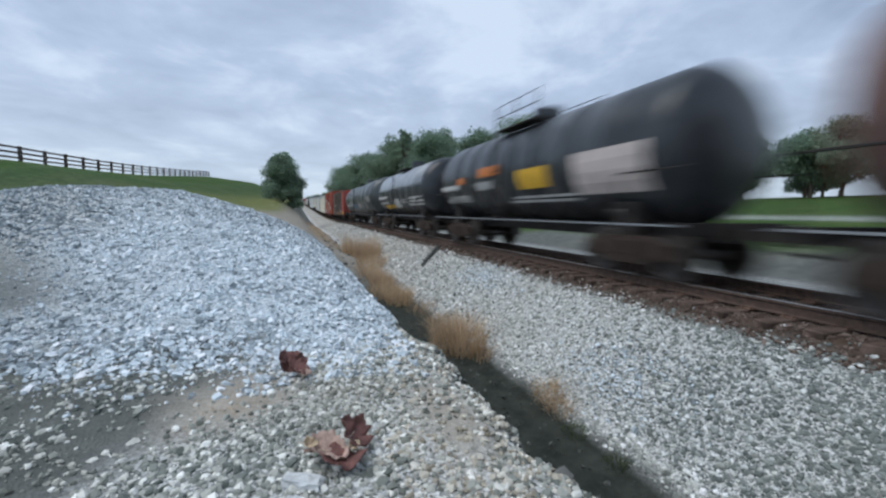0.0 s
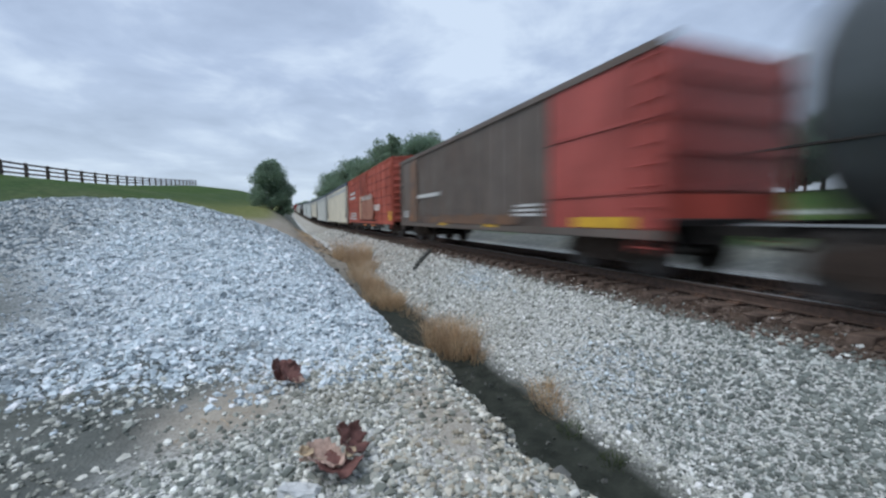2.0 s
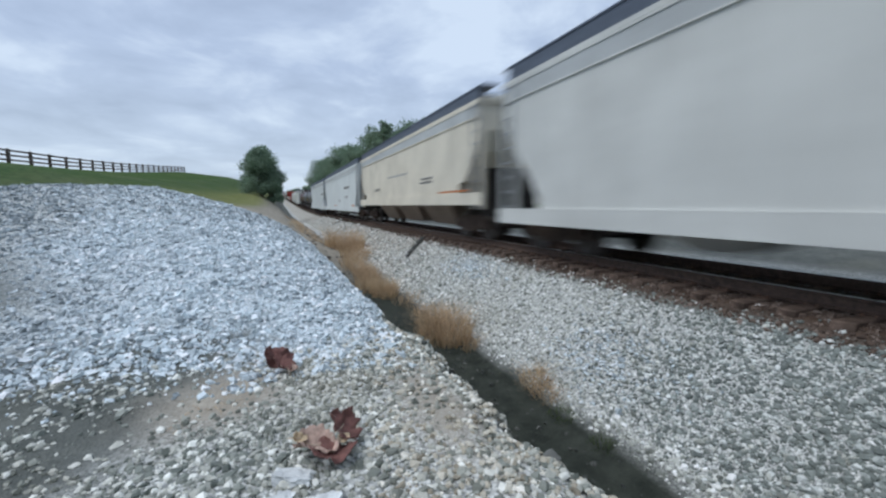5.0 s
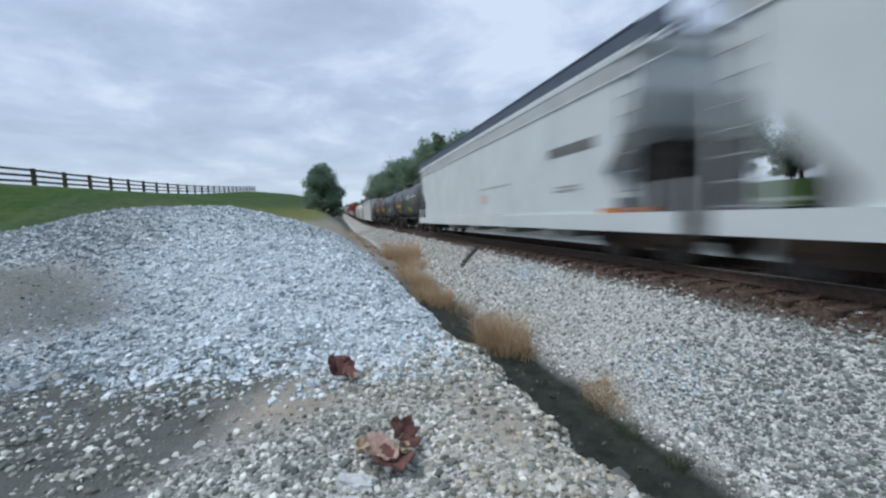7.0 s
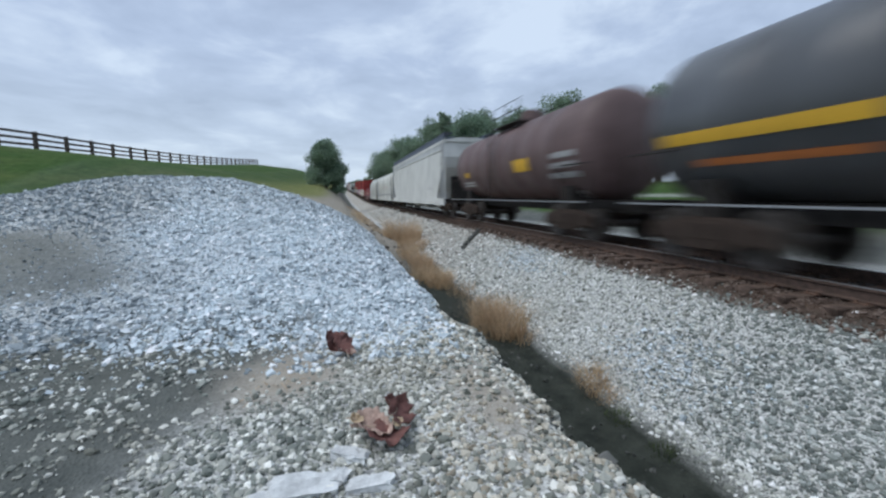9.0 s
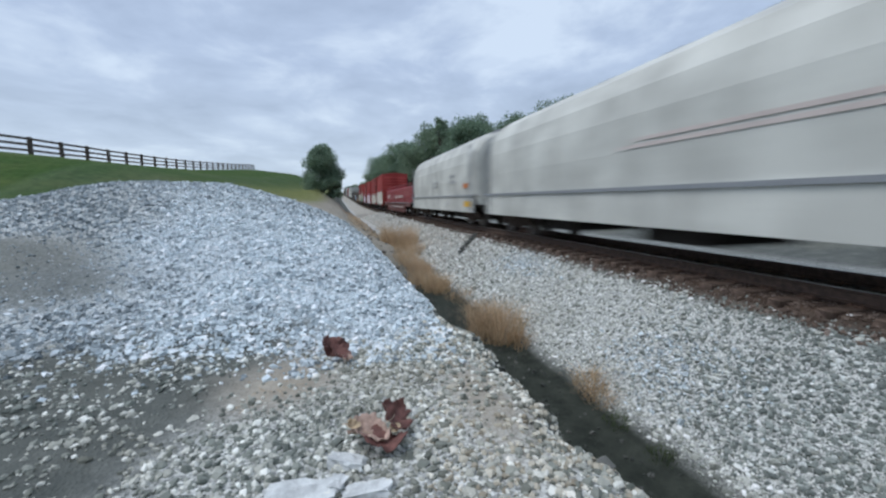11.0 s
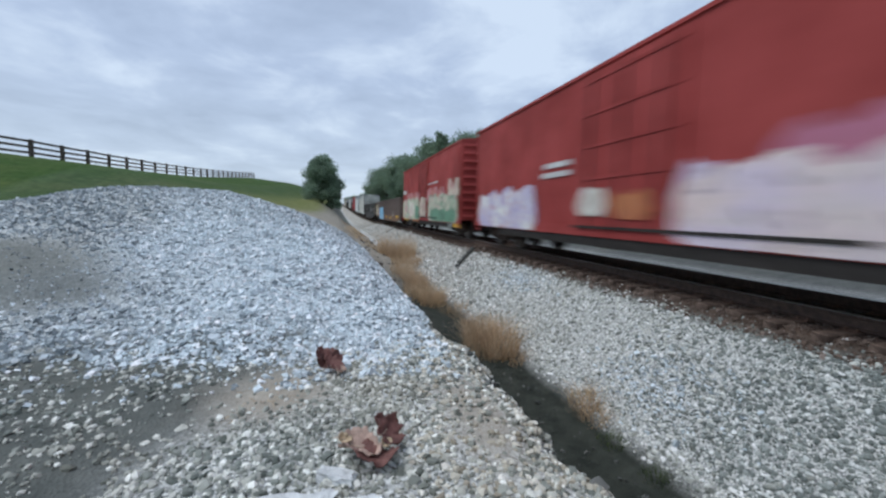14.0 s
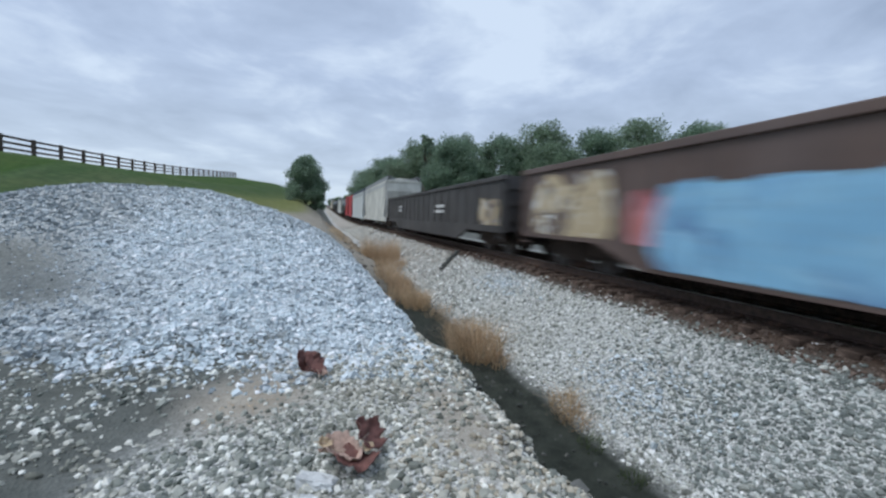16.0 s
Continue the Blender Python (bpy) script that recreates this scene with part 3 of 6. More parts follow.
    pale = rng.random(len(x)) < 0.75 * fresh
    scatter_stones("fresh_ballast", "whiter fresh ballast dropped on the shoulder", stone_pile, x[pale], y[pale], ground_z(x[pale], y[pale]) + 0.02, s[pale], rng)
    x, y = random_patch(rng, 4500, 8.55, 10.8, 0.5, 40.0, 1.7)
    s = rng.lognormal(np.log(0.026), 0.4, len(x)).clip(0.012, 0.05)
    scatter_stones("far_ballast", "pale grey ballast beyond the far rail", stone_bank, x, y, ground_z(x, y), s, rng)
    x, y = random_patch(rng, 15000, 5.52, 6.5, 0.5, 40.0, 1.8)
    s = rng.lognormal(np.log(0.020), 0.45, len(x)).clip(0.008, 0.05)
    scatter_stones("ballast_between_ties", "rust-brown ballast stones between the ties", stone_crib, x, y, ground_z(x, y), s, rng)
    # the darkness beneath the train is put into these stones' colour
    x, y = random_patch(rng, 8000, 6.5, 9.2, 0.5, 36.0, 1.7)
    s = rng.lognormal(np.log(0.026), 0.35, len(x)).clip(0.012, 0.05)
    scatter_stones("ballast_between_rails", "ballast stones between the rails, coloured dark for the shade under the cars", stone_dark, x, y, ground_z(x, y), s, rng)
    x, y = random_patch(rng, 170, 1.4, 3.2, 15.0, 44.0, 1.3)
    s = rng.lognormal(np.log(0.05), 0.5, len(x)).clip(0.02, 0.14)
    scatter_stones("bank_rubble", "dark rubble strewn down the sandy ditch bank", stone_dark, x, y, ground_z(x, y) + 0.1 * s, s, rng)
    x, y = random_patch(rng, 800, 1.15, 3.3, 1.0, 12.0, 1.2)
    s = rng.lognormal(np.log(0.019), 0.5, len(x)).clip(0.008, 0.06)
    scatter_stones("ditch_stones", "scattered wet stones lying in the muddy ditch", stone_wet, x, y, ground_z(x, y) + 0.2 * s, s, rng)


build_stones()


def rock(name, label, mat, at, size, turn, seed):
    """A broken slab of stone with chipped edges."""
    rnd = random.Random(seed)
    bm = bmesh.new()
    bmesh.ops.create_icosphere(bm, subdivisions=3, radius=1.0)
    for v in bm.verts:
        d = v.co.copy()
        flat = Vector((max(-0.62, min(0.62, d.x)), max(-0.6, min(0.6, d.y)), max(-0.5, min(0.5, d.z))))
        v.co = Vector((flat.x * size[0], flat.y * size[1], flat.z * size[2])) * (1 + 0.42 * noise.noise(d * 1.9 + Vector((seed, 0, 0))) + 0.15 * noise.noise(d * 5.0 + Vector((0, seed, 0))))
    ob = part(name, bm, mat)
    z = float(ground_z(at[0], at[1]))
    ob.matrix_basis = pose(at[0], at[1], z + size[2] * 0.25, rnd.uniform(-8, 8), rnd.uniform(-8, 8), turn)
    return tagged(ob, label, "rock")


chalk = plain("pale_broken_stone", (0.62, 0.635, 0.625), 0.9, 16, 0.30, depth=0.012)
rock("stone_slab", "pale broken stone slab lying on the gravel", chalk, (0.0, 1.76), (0.12, 0.055, 0.05), -24, 1)
rock("stone_slab", "large pale stone slab half sunk in gravel", chalk, (-0.17, 1.60), (0.20, 0.085, 0.05), 8, 2)
rock("stone_slab", "pale rough stone at the edge of the gravel", chalk, (0.08, 1.57), (0.14, 0.06, 0.04), -6, 4)
rock("stone_slab", "small pale stone beside a larger slab", chalk, (-0.33, 1.58), (0.09, 0.06, 0.04), 30, 5)
rock("stone_slab", "small pale stone beside a larger slab", chalk, (-0.04, 1.64), (0.07, 0.05, 0.04), 70, 6)


# ---- dead leaves ----
leaf_brown = plain("dead_leaf_brown", (0.135, 0.058, 0.048), 0.75, 22, 0.45)
leaf_tan = plain("dead_leaf_tan", (0.37, 0.26, 0.21), 0.75, 18, 0.5)
leaf_yellow = plain("dead_leaf_yellow", (0.52, 0.40, 0.26), 0.7, 14, 0.25)
leaf_stem = plain("leaf_stem", (0.50, 0.40, 0.30), 0.7, 20, 0.2)


def curled_leaf(parent, mat, size, curl, m, seed, fold=0.4):
    """One dry pointed leaf: a crumpled blade folded along its midrib."""
    bm = bmesh.new()
    nr, na = 7, 44
    rings = []
    for i in range(1, nr + 1):
        r = i / nr
        ring = []
        for j in range(na):
            a = 2 * math.pi * j / na
            edge = 0.74 + 0.20 * abs(math.cos(1.5 * a)) ** 1.5 + 0.10 * noise.noise(Vector((3 * math.cos(a), 3 * math.sin(a), seed))) + 0.03 * math.sin(15 * a + seed)
            x, y = r * edge * math.cos(a) * size, r * edge * math.sin(a) * size * 0.80
            q = Vector((x / size * 2.2, y / size * 2.2, seed * 3.1))
            z = fold * abs(y) + curl * x * x / size + size * r * (0.42 * noise.noise(q) + 0.22 * noise.noise(q * 2.7))
            ring.append(bm.verts.new((x, y, z)))
        rings.append(ring)
    c = bm.verts.new((0, 0, 0))
    for j in range(na):
        bm.faces.new((c, rings[0][j], rings[0][(j + 1) % na]))
        for p, q in zip(rings, rings[1:]):
            bm.faces.new((p[j], q[j], q[(j + 1) % na], p[(j + 1) % na]))
    thicken(bm, list(bm.faces), 0.0018)
    ob = part("leaf_blade", bm, mat, parent, smooth=True)
    ob.matrix_basis = m
    bm = bmesh.new()
    last = (-size * 1.25, 0, 0.01)
    for k in range(1, 5):
        x = -size * 1.25 + k * size * 0.35
        nxt = (x, 0.03 * size * math.sin(2 * k), curl * x * x / size * 0.6 + 0.004)
        rod(bm, last, nxt, 0.0020, 5)
        last = nxt
    part("leaf_stem", bm, leaf_stem, ob, "thin pale leaf stem")
    return ob


def dead_leaves(at, specs, label):
    z = float(ground_z(*at))
    t = thing("dead_leaf", label, "leaf", at=(at[0], at[1], z + 0.03))
    for mat, size, curl, m, seed, fold in specs:
        curled_leaf(t, mat, size, curl, m, seed, fold)


dead_leaves((0.17, 1.88), [(leaf_brown, 0.125, 0.25, pose(0.07, 0.06, 0.065, 46, 12, 62), 1, 0.3), (leaf_tan, 0.115, 0.20, pose(-0.06, 0.0, 0.03, 12, 8, -30), 2, 0.6),
                           (leaf_brown, 0.115, 0.35, pose(0.0, -0.06, 0.014, 4, 8, -22), 5, 0.35), (leaf_yellow, 0.034, 0.5, pose(0.06, -0.03, 0.055, 35, 5, 30), 3, 0.5),
                           (leaf_yellow, 0.040, 0.5, pose(-0.135, 0.035, 0.06, 30, 20, 10), 8, 0.6)],
            "curled brown and tan dead leaves on the gravel")
dead_leaves((-0.06, 3.02), [(leaf_brown, 0.125, 0.4, pose(0, 0.02, 0.06, 42, 8, 20), 4, 0.5), (leaf_brown, 0.11, 0.5, pose(0.03, -0.06, 0.03, 18, -10, 110), 6, 0.5),
                            (leaf_tan, 0.045, 0.5, pose(0.10, -0.12, 0.02, 10, 8, -40), 7, 0.4)], "crumpled dark brown dead leaf on the gravel")

# ---- dry grass along the ditch ----
straw = foliage("dry_straw", (0.38, 0.265, 0.16), (0.70, 0.53, 0.35))
green_blade = foliage("green_weed", (0.05, 0.08, 0.03), (0.12, 0.16, 0.06))


def grass_clump(at, radius, height, count, seed, mat=straw, label="tan dry grass clump beside the ditch", name="dry_grass_clump", lean=0.5):
    rng = np.random.default_rng(seed)
    V, F = [], []
    for _ in range(count):
        a, r = rng.uniform(0, 2 * math.pi), radius * math.sqrt(rng.random())
        bx, by = at[0] + r * math.cos(a), at[1] + r * math.sin(a) * 1.3
        bz = float(ground_z(bx, by)) - 0.02
        h = height * rng.uniform(0.5, 1.15) * (1 - 0.45 * (r / radius) ** 2)
        da = a + rng.normal(0, 1.1)
        out = lean * h * rng.uniform(0.2, 1.3)
        wx, wy = -math.sin(da) * 0.0055, math.cos(da) * 0.0055
        base = len(V)
        for k in range(4):
            u = k / 3
            px, py, pz = bx + math.cos(da) * out * u * u, by + math.sin(da) * out * u * u, bz + h * (u - 0.25 * lean * u * u)
            w = 1 - 0.85 * u
            V += [(px - wx * w, py - wy * w, pz), (px + wx * w, py + wy * w, pz)]
        F += [(base + 2 * k, base + 2 * k + 1, base + 2 * k + 3, base + 2 * k + 2) for k in range(3)]
    me = bpy.data.meshes.new(name)
    me.from_pydata(V, [], F)
    me.materials.append(mat)
    return tagged(new(name, me), label, "dry grass", group="dry grass along the ditch")


def build_grass():
    rnd = random.Random(8)
    grass_clump((3.0, 20.3), 0.95, 1.5, 1700, 1, label="tall rounded tan dry grass tuft beside the ditch")
    grass_clump((3.1, 17.8), 0.7, 0.85, 600, 2, lean=0.8)
    for k in range(8):
        grass_clump((2.95 + rnd.uniform(-0.3, 0.3), 16.4 - k * 0.62), rnd.uniform(0.36, 0.62), rnd.uniform(0.45, 0.85), rnd.randint(240, 460), 10 + k, lean=rnd.uniform(0.5, 1.0))
    grass_clump((3.35, 9.6), 0.3, 0.40, 160, 29, lean=0.9)
    grass_clump((3.25, 8.7), 0.42, 0.75, 330, 30, lean=1.0)
    grass_clump((3.3, 10.9), 0.4, 0.45, 170, 38, lean=1.1)
    grass_clump((3.12, 7.7), 0.56, 0.95, 760, 31, label="bushy tan dry grass clump overhanging the ditch", lean=0.8)
    grass_clump((3.30, 7.0), 0.25, 0.45, 160, 37, lean=1.0)
    grass_clump((3.5, 5.0), 0.20, 0.45, 170, 32, label="small drooping tan grass tuft on the ballast", lean=1.0)
    grass_clump((3.42, 4.6), 0.18, 0.36, 120, 33, label="small drooping tan grass tuft on the ballast", lean=1.1)
    grass_clump((3.3, 4.1), 0.16, 0.16, 120, 34, green_blade, "low green weeds at the ditch edge", "green_weed")
    grass_clump((3.32, 3.4), 0.15, 0.14, 120, 35, green_blade, "low green weeds at the ditch edge", "green_weed")
    grass_clump((-0.42, 2.78), 0.34, 0.05, 260, 36, straw, "flattened dry straw on bare dirt", lean=2.2)
    for k in range(8):
        grass_clump((1.6 + rnd.uniform(-0.5, 0.6), 22 + k * 4.5), 0.7, 0.5, 200, 50 + k, straw, "thin tan grass on the ditch bank")


build_grass()

# ---- a small culvert stone edge running down the bank ----
culvert = plain("dark_wet_concrete", (0.075, 0.078, 0.07), 0.7, 6, 0.35)


def drain_gully(y0, label):
    bm = bmesh.new()
    x0, x1 = 4.55, 5.75
    for k in range(8):
        xa, xb = x0 + (x1 - x0) * k / 8, x0 + (x1 - x0) * (k + 1) / 8 - 0.02
        ya = y0 + 1.25 * (xa - x0)
        za = float(ground_z((xa + xb) / 2, ya))
        box(bm, xa, xb, ya - 0.10, ya + 0.16, za - 0.05, za + 0.10 + 0.02 * (k % 2))
    tagged(part("drain_gully", bm, culvert), label, "drain")


drain_gully(15.0, "dark stone drain gully running down the ballast")
drain_gully(38.5, "distant dark drain gully on the ballast slope")

# ---- board fence on the hill ----
fence_wood = plain("dark_creosoted_fence_wood", (0.075, 0.062, 0.053), 0.9, 5, 0.4)


def build_fence():
    x = -22.0
    fence = thing("board_fence", "dark brown three-board horse fence along the hilltop", "fence", at=(x, 0, 0))
    bm = bmesh.new(); bevel_box(bm, -0.10, 0.10, -0.14, 0.14, -0.4, 1.42, 0.012)
    post = part("post", bm, fence_wood, fence)
    bm = bmesh.new(); box(bm, -0.02, 0.02, -1.84, 1.84, -0.085, 0.085)
    board = part("board", bm, fence_wood, fence)
    ys = [30.55 + 3.65 * i for i in range(27)]
    zs = [float(ground_z(x, y)) for y in ys]
    post.matrix_basis = pose(0, ys[0], zs[0])
    for y, z in zip(ys[1:], zs[1:]):
        same_part("post", post, fence, pose(0, y, z))
    first = True
    for (ya, za), (yb, zb) in zip(zip(ys, zs), zip(ys[1:], zs[1:])):
        for k, h in enumerate((0.42, 0.84, 1.26)):
            m = pose(0.115, (ya + yb) / 2, (za + zb) / 2 + h, math.degrees(math.atan2(zb - za, yb - ya)))
            if first:
                board.matrix_basis, first = m, False
            else:
                same_part("board", board, fence, m)


build_fence()

# ---- trees ----
bark = plain("tree_bark", (0.10, 0.08, 0.06), 0.95, 4, 0.4, depth=0.02)
leaf_dark = foliage("dark_green_leaves", (0.165, 0.240, 0.170), (0.240, 0.335, 0.230))
leaf_mid = foliage("mid_green_leaves", (0.180, 0.250, 0.172), (0.260, 0.350, 0.235))


def tree(name, label, height, width, base, seed, mat, leaf=0.30, count=5200, squat=1.0, lobes=26, bushy=False):
    """A tapered trunk with limbs, and a crown of many small leaves gathered in uneven clumps."""
    rng = np.random.default_rng(seed)
    t = thing(name, label, "tree", "trees")
    bm = bmesh.new()
    top = base + (height - base) * 0.55
    pts = [Vector((0, 0, -0.4)), Vector((0.1, 0, base * 0.6)), Vector((0.0, 0.15, base + 0.2)), Vector((0.15, 0.1, top))]
    rad = [height * 0.030, height * 0.024, height * 0.020, height * 0.008]
    for a, b, r0, r1 in zip(pts, pts[1:], rad, rad[1:]):
        m = Matrix.Translation((a + b) / 2) @ (b - a).to_track_quat("Z", "Y").to_matrix().to_4x4()
        bmesh.ops.create_cone(bm, cap_ends=True, segments=10, radius1=r0, radius2=r1, depth=(b - a).length, matrix=m)
    centres, sizes = [], []
    for k in range(lobes):
        a, u = rng.uniform(0, 2 * math.pi), rng.random() ** 0.7
        zz = rng.uniform(0.0, 1.0)
        spread = math.sin(math.pi * min(1, 0.16 + 0.80 * zz)) ** 0.7
        if bushy:
            spread = (1.0 - zz) ** 0.55 * (0.75 + 0.5 * min(1.0, zz * 3))
        c = np.array([math.cos(a) * u * spread * width * 0.40, math.sin(a) * u * spread * width * 0.40, base + (height - base) * (0.10 + 0.80 * zz)])
        centres.append(c)
        sizes.append(width * rng.uniform(0.11, 0.20))
        if k % 3 == 0:
            rod(bm, pts[2] if zz > 0.3 else pts[1], Vector(c), height * 0.005, 5)
    part("trunk", bm, bark, t, "grey-brown trunk with limbs")
    n = count
    pick = rng.integers(0, lobes, n)
    d = rng.normal(size=(n, 3)); d /= np.linalg.norm(d, axis=1, keepdims=True)
    rr = rng.random(n) ** 0.35 * rng.uniform(0.75, 1.15, n)
    P = np.array(centres)[pick] + d * (np.array(sizes)[pick] * rr)[:, None] * np.array([1, 1, 0.8 * squat])
    a = rng.normal(size=(n, 3)); a /= np.linalg.norm(a, axis=1, keepdims=True)
    b = np.cross(a, rng.normal(size=(n, 3))); b /= np.linalg.norm(b, axis=1, keepdims=True)
    s = (leaf * rng.uniform(0.5, 1.2, n))[:, None]
    V = np.stack([P + a * s, P + b * s * 0.5, P - a * s, P - b * s * 0.5], 1).reshape(-1, 3)
    F = np.arange(4 * n).reshape(-1, 4)
    me = bpy.data.meshes.new("crown")
    me.from_pydata(V.tolist(), [], F.tolist())
    me.materials.append(mat)
    o = new("crown", me)
    o.parent = t
    o["label"] = "dense uneven green leaf crown"
    return t


def place(t, x, y, turn=0, first=False, sink=0.0, scale=None):
    m = pose(x, y, float(ground_z(x, y)) - sink, 0, 0, turn)
    if first:
        t.matrix_basis = m
        return t
    return copy_thing(t, m)


def build_trees():
    lone = tree("hillside_tree", "rounded dark green tree standing alone on the bank", 7.3, 6.5, 0.0, 3, leaf_dark, 0.14, 30000, lobes=90, bushy=True)
    place(lone, -1.85, 62, 0, True)
    oak = tree("broadleaf_tree", "tall spreading green tree beyond the railway", 16.0, 14.0, 2.6, 5, leaf_mid, 0.24, 19000, lobes=52)
    elm = tree("broadleaf_tree", "round-crowned dark green tree beyond the railway", 13.6, 12.0, 2.4, 9, leaf_dark, 0.23, 18000, lobes=48)
    small = tree("broadleaf_tree", "smaller green tree along the distant line", 8.0, 9.5, 0.8, 17, leaf_mid, 0.22, 8000, lobes=34)
    thin = tree("feathery_tree", "sparse feathery tree standing above the wood", 16.0, 5.0, 6.0, 14, leaf_mid, 0.26, 1500, lobes=20)
    lawn = tree("lawn_tree", "low spreading dark tree on the lawn", 5.4, 9.0, 1.5, 21, leaf_dark, 0.2, 12000, 0.7)
    shrub = tree("trackside_bush", "low dark green bush at the foot of the bank", 3.4, 3.6, 0.0, 31, leaf_dark, 0.13, 9000, lobes=30, bushy=True)
    place(shrub, -0.6, 61, 0, True)
    place(oak, 37, 62, 0, True)
    place(elm, 30.5, 66, 40, True)
    place(small, 17, 176, 0, True)
    place(thin, 19.5, 77, 0, True)
    place(lawn, 43.5, 23.5, 0, True)
    spots = [(elm, 44, 59, 90), (oak, 51, 57, 130), (elm, 57, 51, 10), (oak, 63, 55, 200), (elm, 22, 68, 75), (oak, 19, 84, 250), (elm, 17.5, 98, 20), (oak, 18, 116, 60),
             (elm, 16.5, 136, 300), (oak, 17, 160, 15), (small, 16.5, 195, 120), (small, 15.5, 240, 80), (small, 14, 300, 33), (small, 13.5, 380, 190), (small, 12.5, 470, 10),
             (elm, 25, 92, 210), (oak, 29, 110, 170), (thin, 21.5, 81, 100), (lawn, 47, 17.5, 140), (lawn, 52, 27, 230), (elm, 74, 30, 80), (oak, 80, 20, 10), (elm, 84, 41, 150), (oak, 88, 8, 220), (elm, 77, 64, 33), (elm, 84, 57, 70), (elm, 91, 50, 205), (oak, 70, 70, 15), (elm, 97, 36, 140), (lawn, 96, 52, 60), (lawn, 103, 41, 20), (lawn, 108, 30, 280), (lawn, 112, 17, 0), (lawn, 90, 63, 130),
             (elm, -2.5, 330, 44), (oak, -5, 420, 12), (elm, 4, 600, 70), (oak, 0, 640, 7), (elm, 40, 75, 250), (oak, 27, 76, 310)]
    for t, x, y, a in spots:
        place(t, x, y, a)


build_trees()

# ---- the train ----
black_iron = plain("grimy_black_iron", (0.038, 0.034, 0.031), 0.8, 5, 0.5, gloss=0.12)
brown_iron = plain("brake_dust_iron", (0.058, 0.043, 0.035), 0.85, 5, 0.45, gloss=0.12)
wheel_steel = plain("wheel_steel", (0.085, 0.074, 0.066), 0.55, 6, 0.35, 0.4)
grey_steel = plain("galvanised_steel", (0.30, 0.31, 0.32), 0.55, 8, 0.25, 0.4)
roof_dark = plain("dark_roof_grating", (0.085, 0.105, 0.140), 0.7, 4, 0.3)
white_mark = plain("white_marking", (0.56, 0.56, 0.54), 0.7, 4, 0.3)
pale_mark = plain("dusty_pink_placard", (0.58, 0.50, 0.46), 0.7, 3, 0.2)
yellow_mark = plain("yellow_marking", (0.66, 0.38, 0.03), 0.6, 4, 0.2)
orange_mark = plain("orange_marking", (0.50, 0.16, 0.04), 0.65, 4, 0.25)
blue_mark = plain("dull_blue_marking", (0.10, 0.20, 0.36), 0.65, 3, 0.25)
lime_mark = plain("lime_marking", (0.50, 0.50, 0.06), 0.65, 4, 0.25)
grey_mark = plain("smudged_grey_marking", (0.36, 0.36, 0.35), 0.7, 4, 0.35)
slot_mark = plain("black_door_gap", (0.03, 0.02, 0.02), 0.8, 4, 0.3)
sooty_mark = plain("sooty_stencil", (0.20, 0.19, 0.18), 0.7, 4, 0.4)
rose_mark = plain("faded_rose_lettering", (0.38, 0.15, 0.14), 0.7, 4, 0.3)
dark_mark = plain("faded_dark_lettering", (0.16, 0.155, 0.15), 0.7, 4, 0.3)
MARKS = {"g": grey_mark, "k": slot_mark, "s": sooty_mark, "m": rose_mark, "d": dark_mark, "w": white_mark, "p": pale_mark, "y": yellow_mark, "o": orange_mark, "b": blue_mark, "l": lime_mark}
MARK_WORDS = {"g": "smudged grey stencil bars", "k": "black gap beside the door", "d": "faded dark lettering bars", "m": "faded rose lettering bars", "s": "sooty grey stencil bars", "w": "white stencilled marking bars", "p": "dusty pale placard panel", "y": "yellow reflective marking", "o": "rust-orange marking", "b": "blue painted patch", "l": "lime yellow painted patch"}

WHEELSETS = []
TRUCK_PARTS = {}


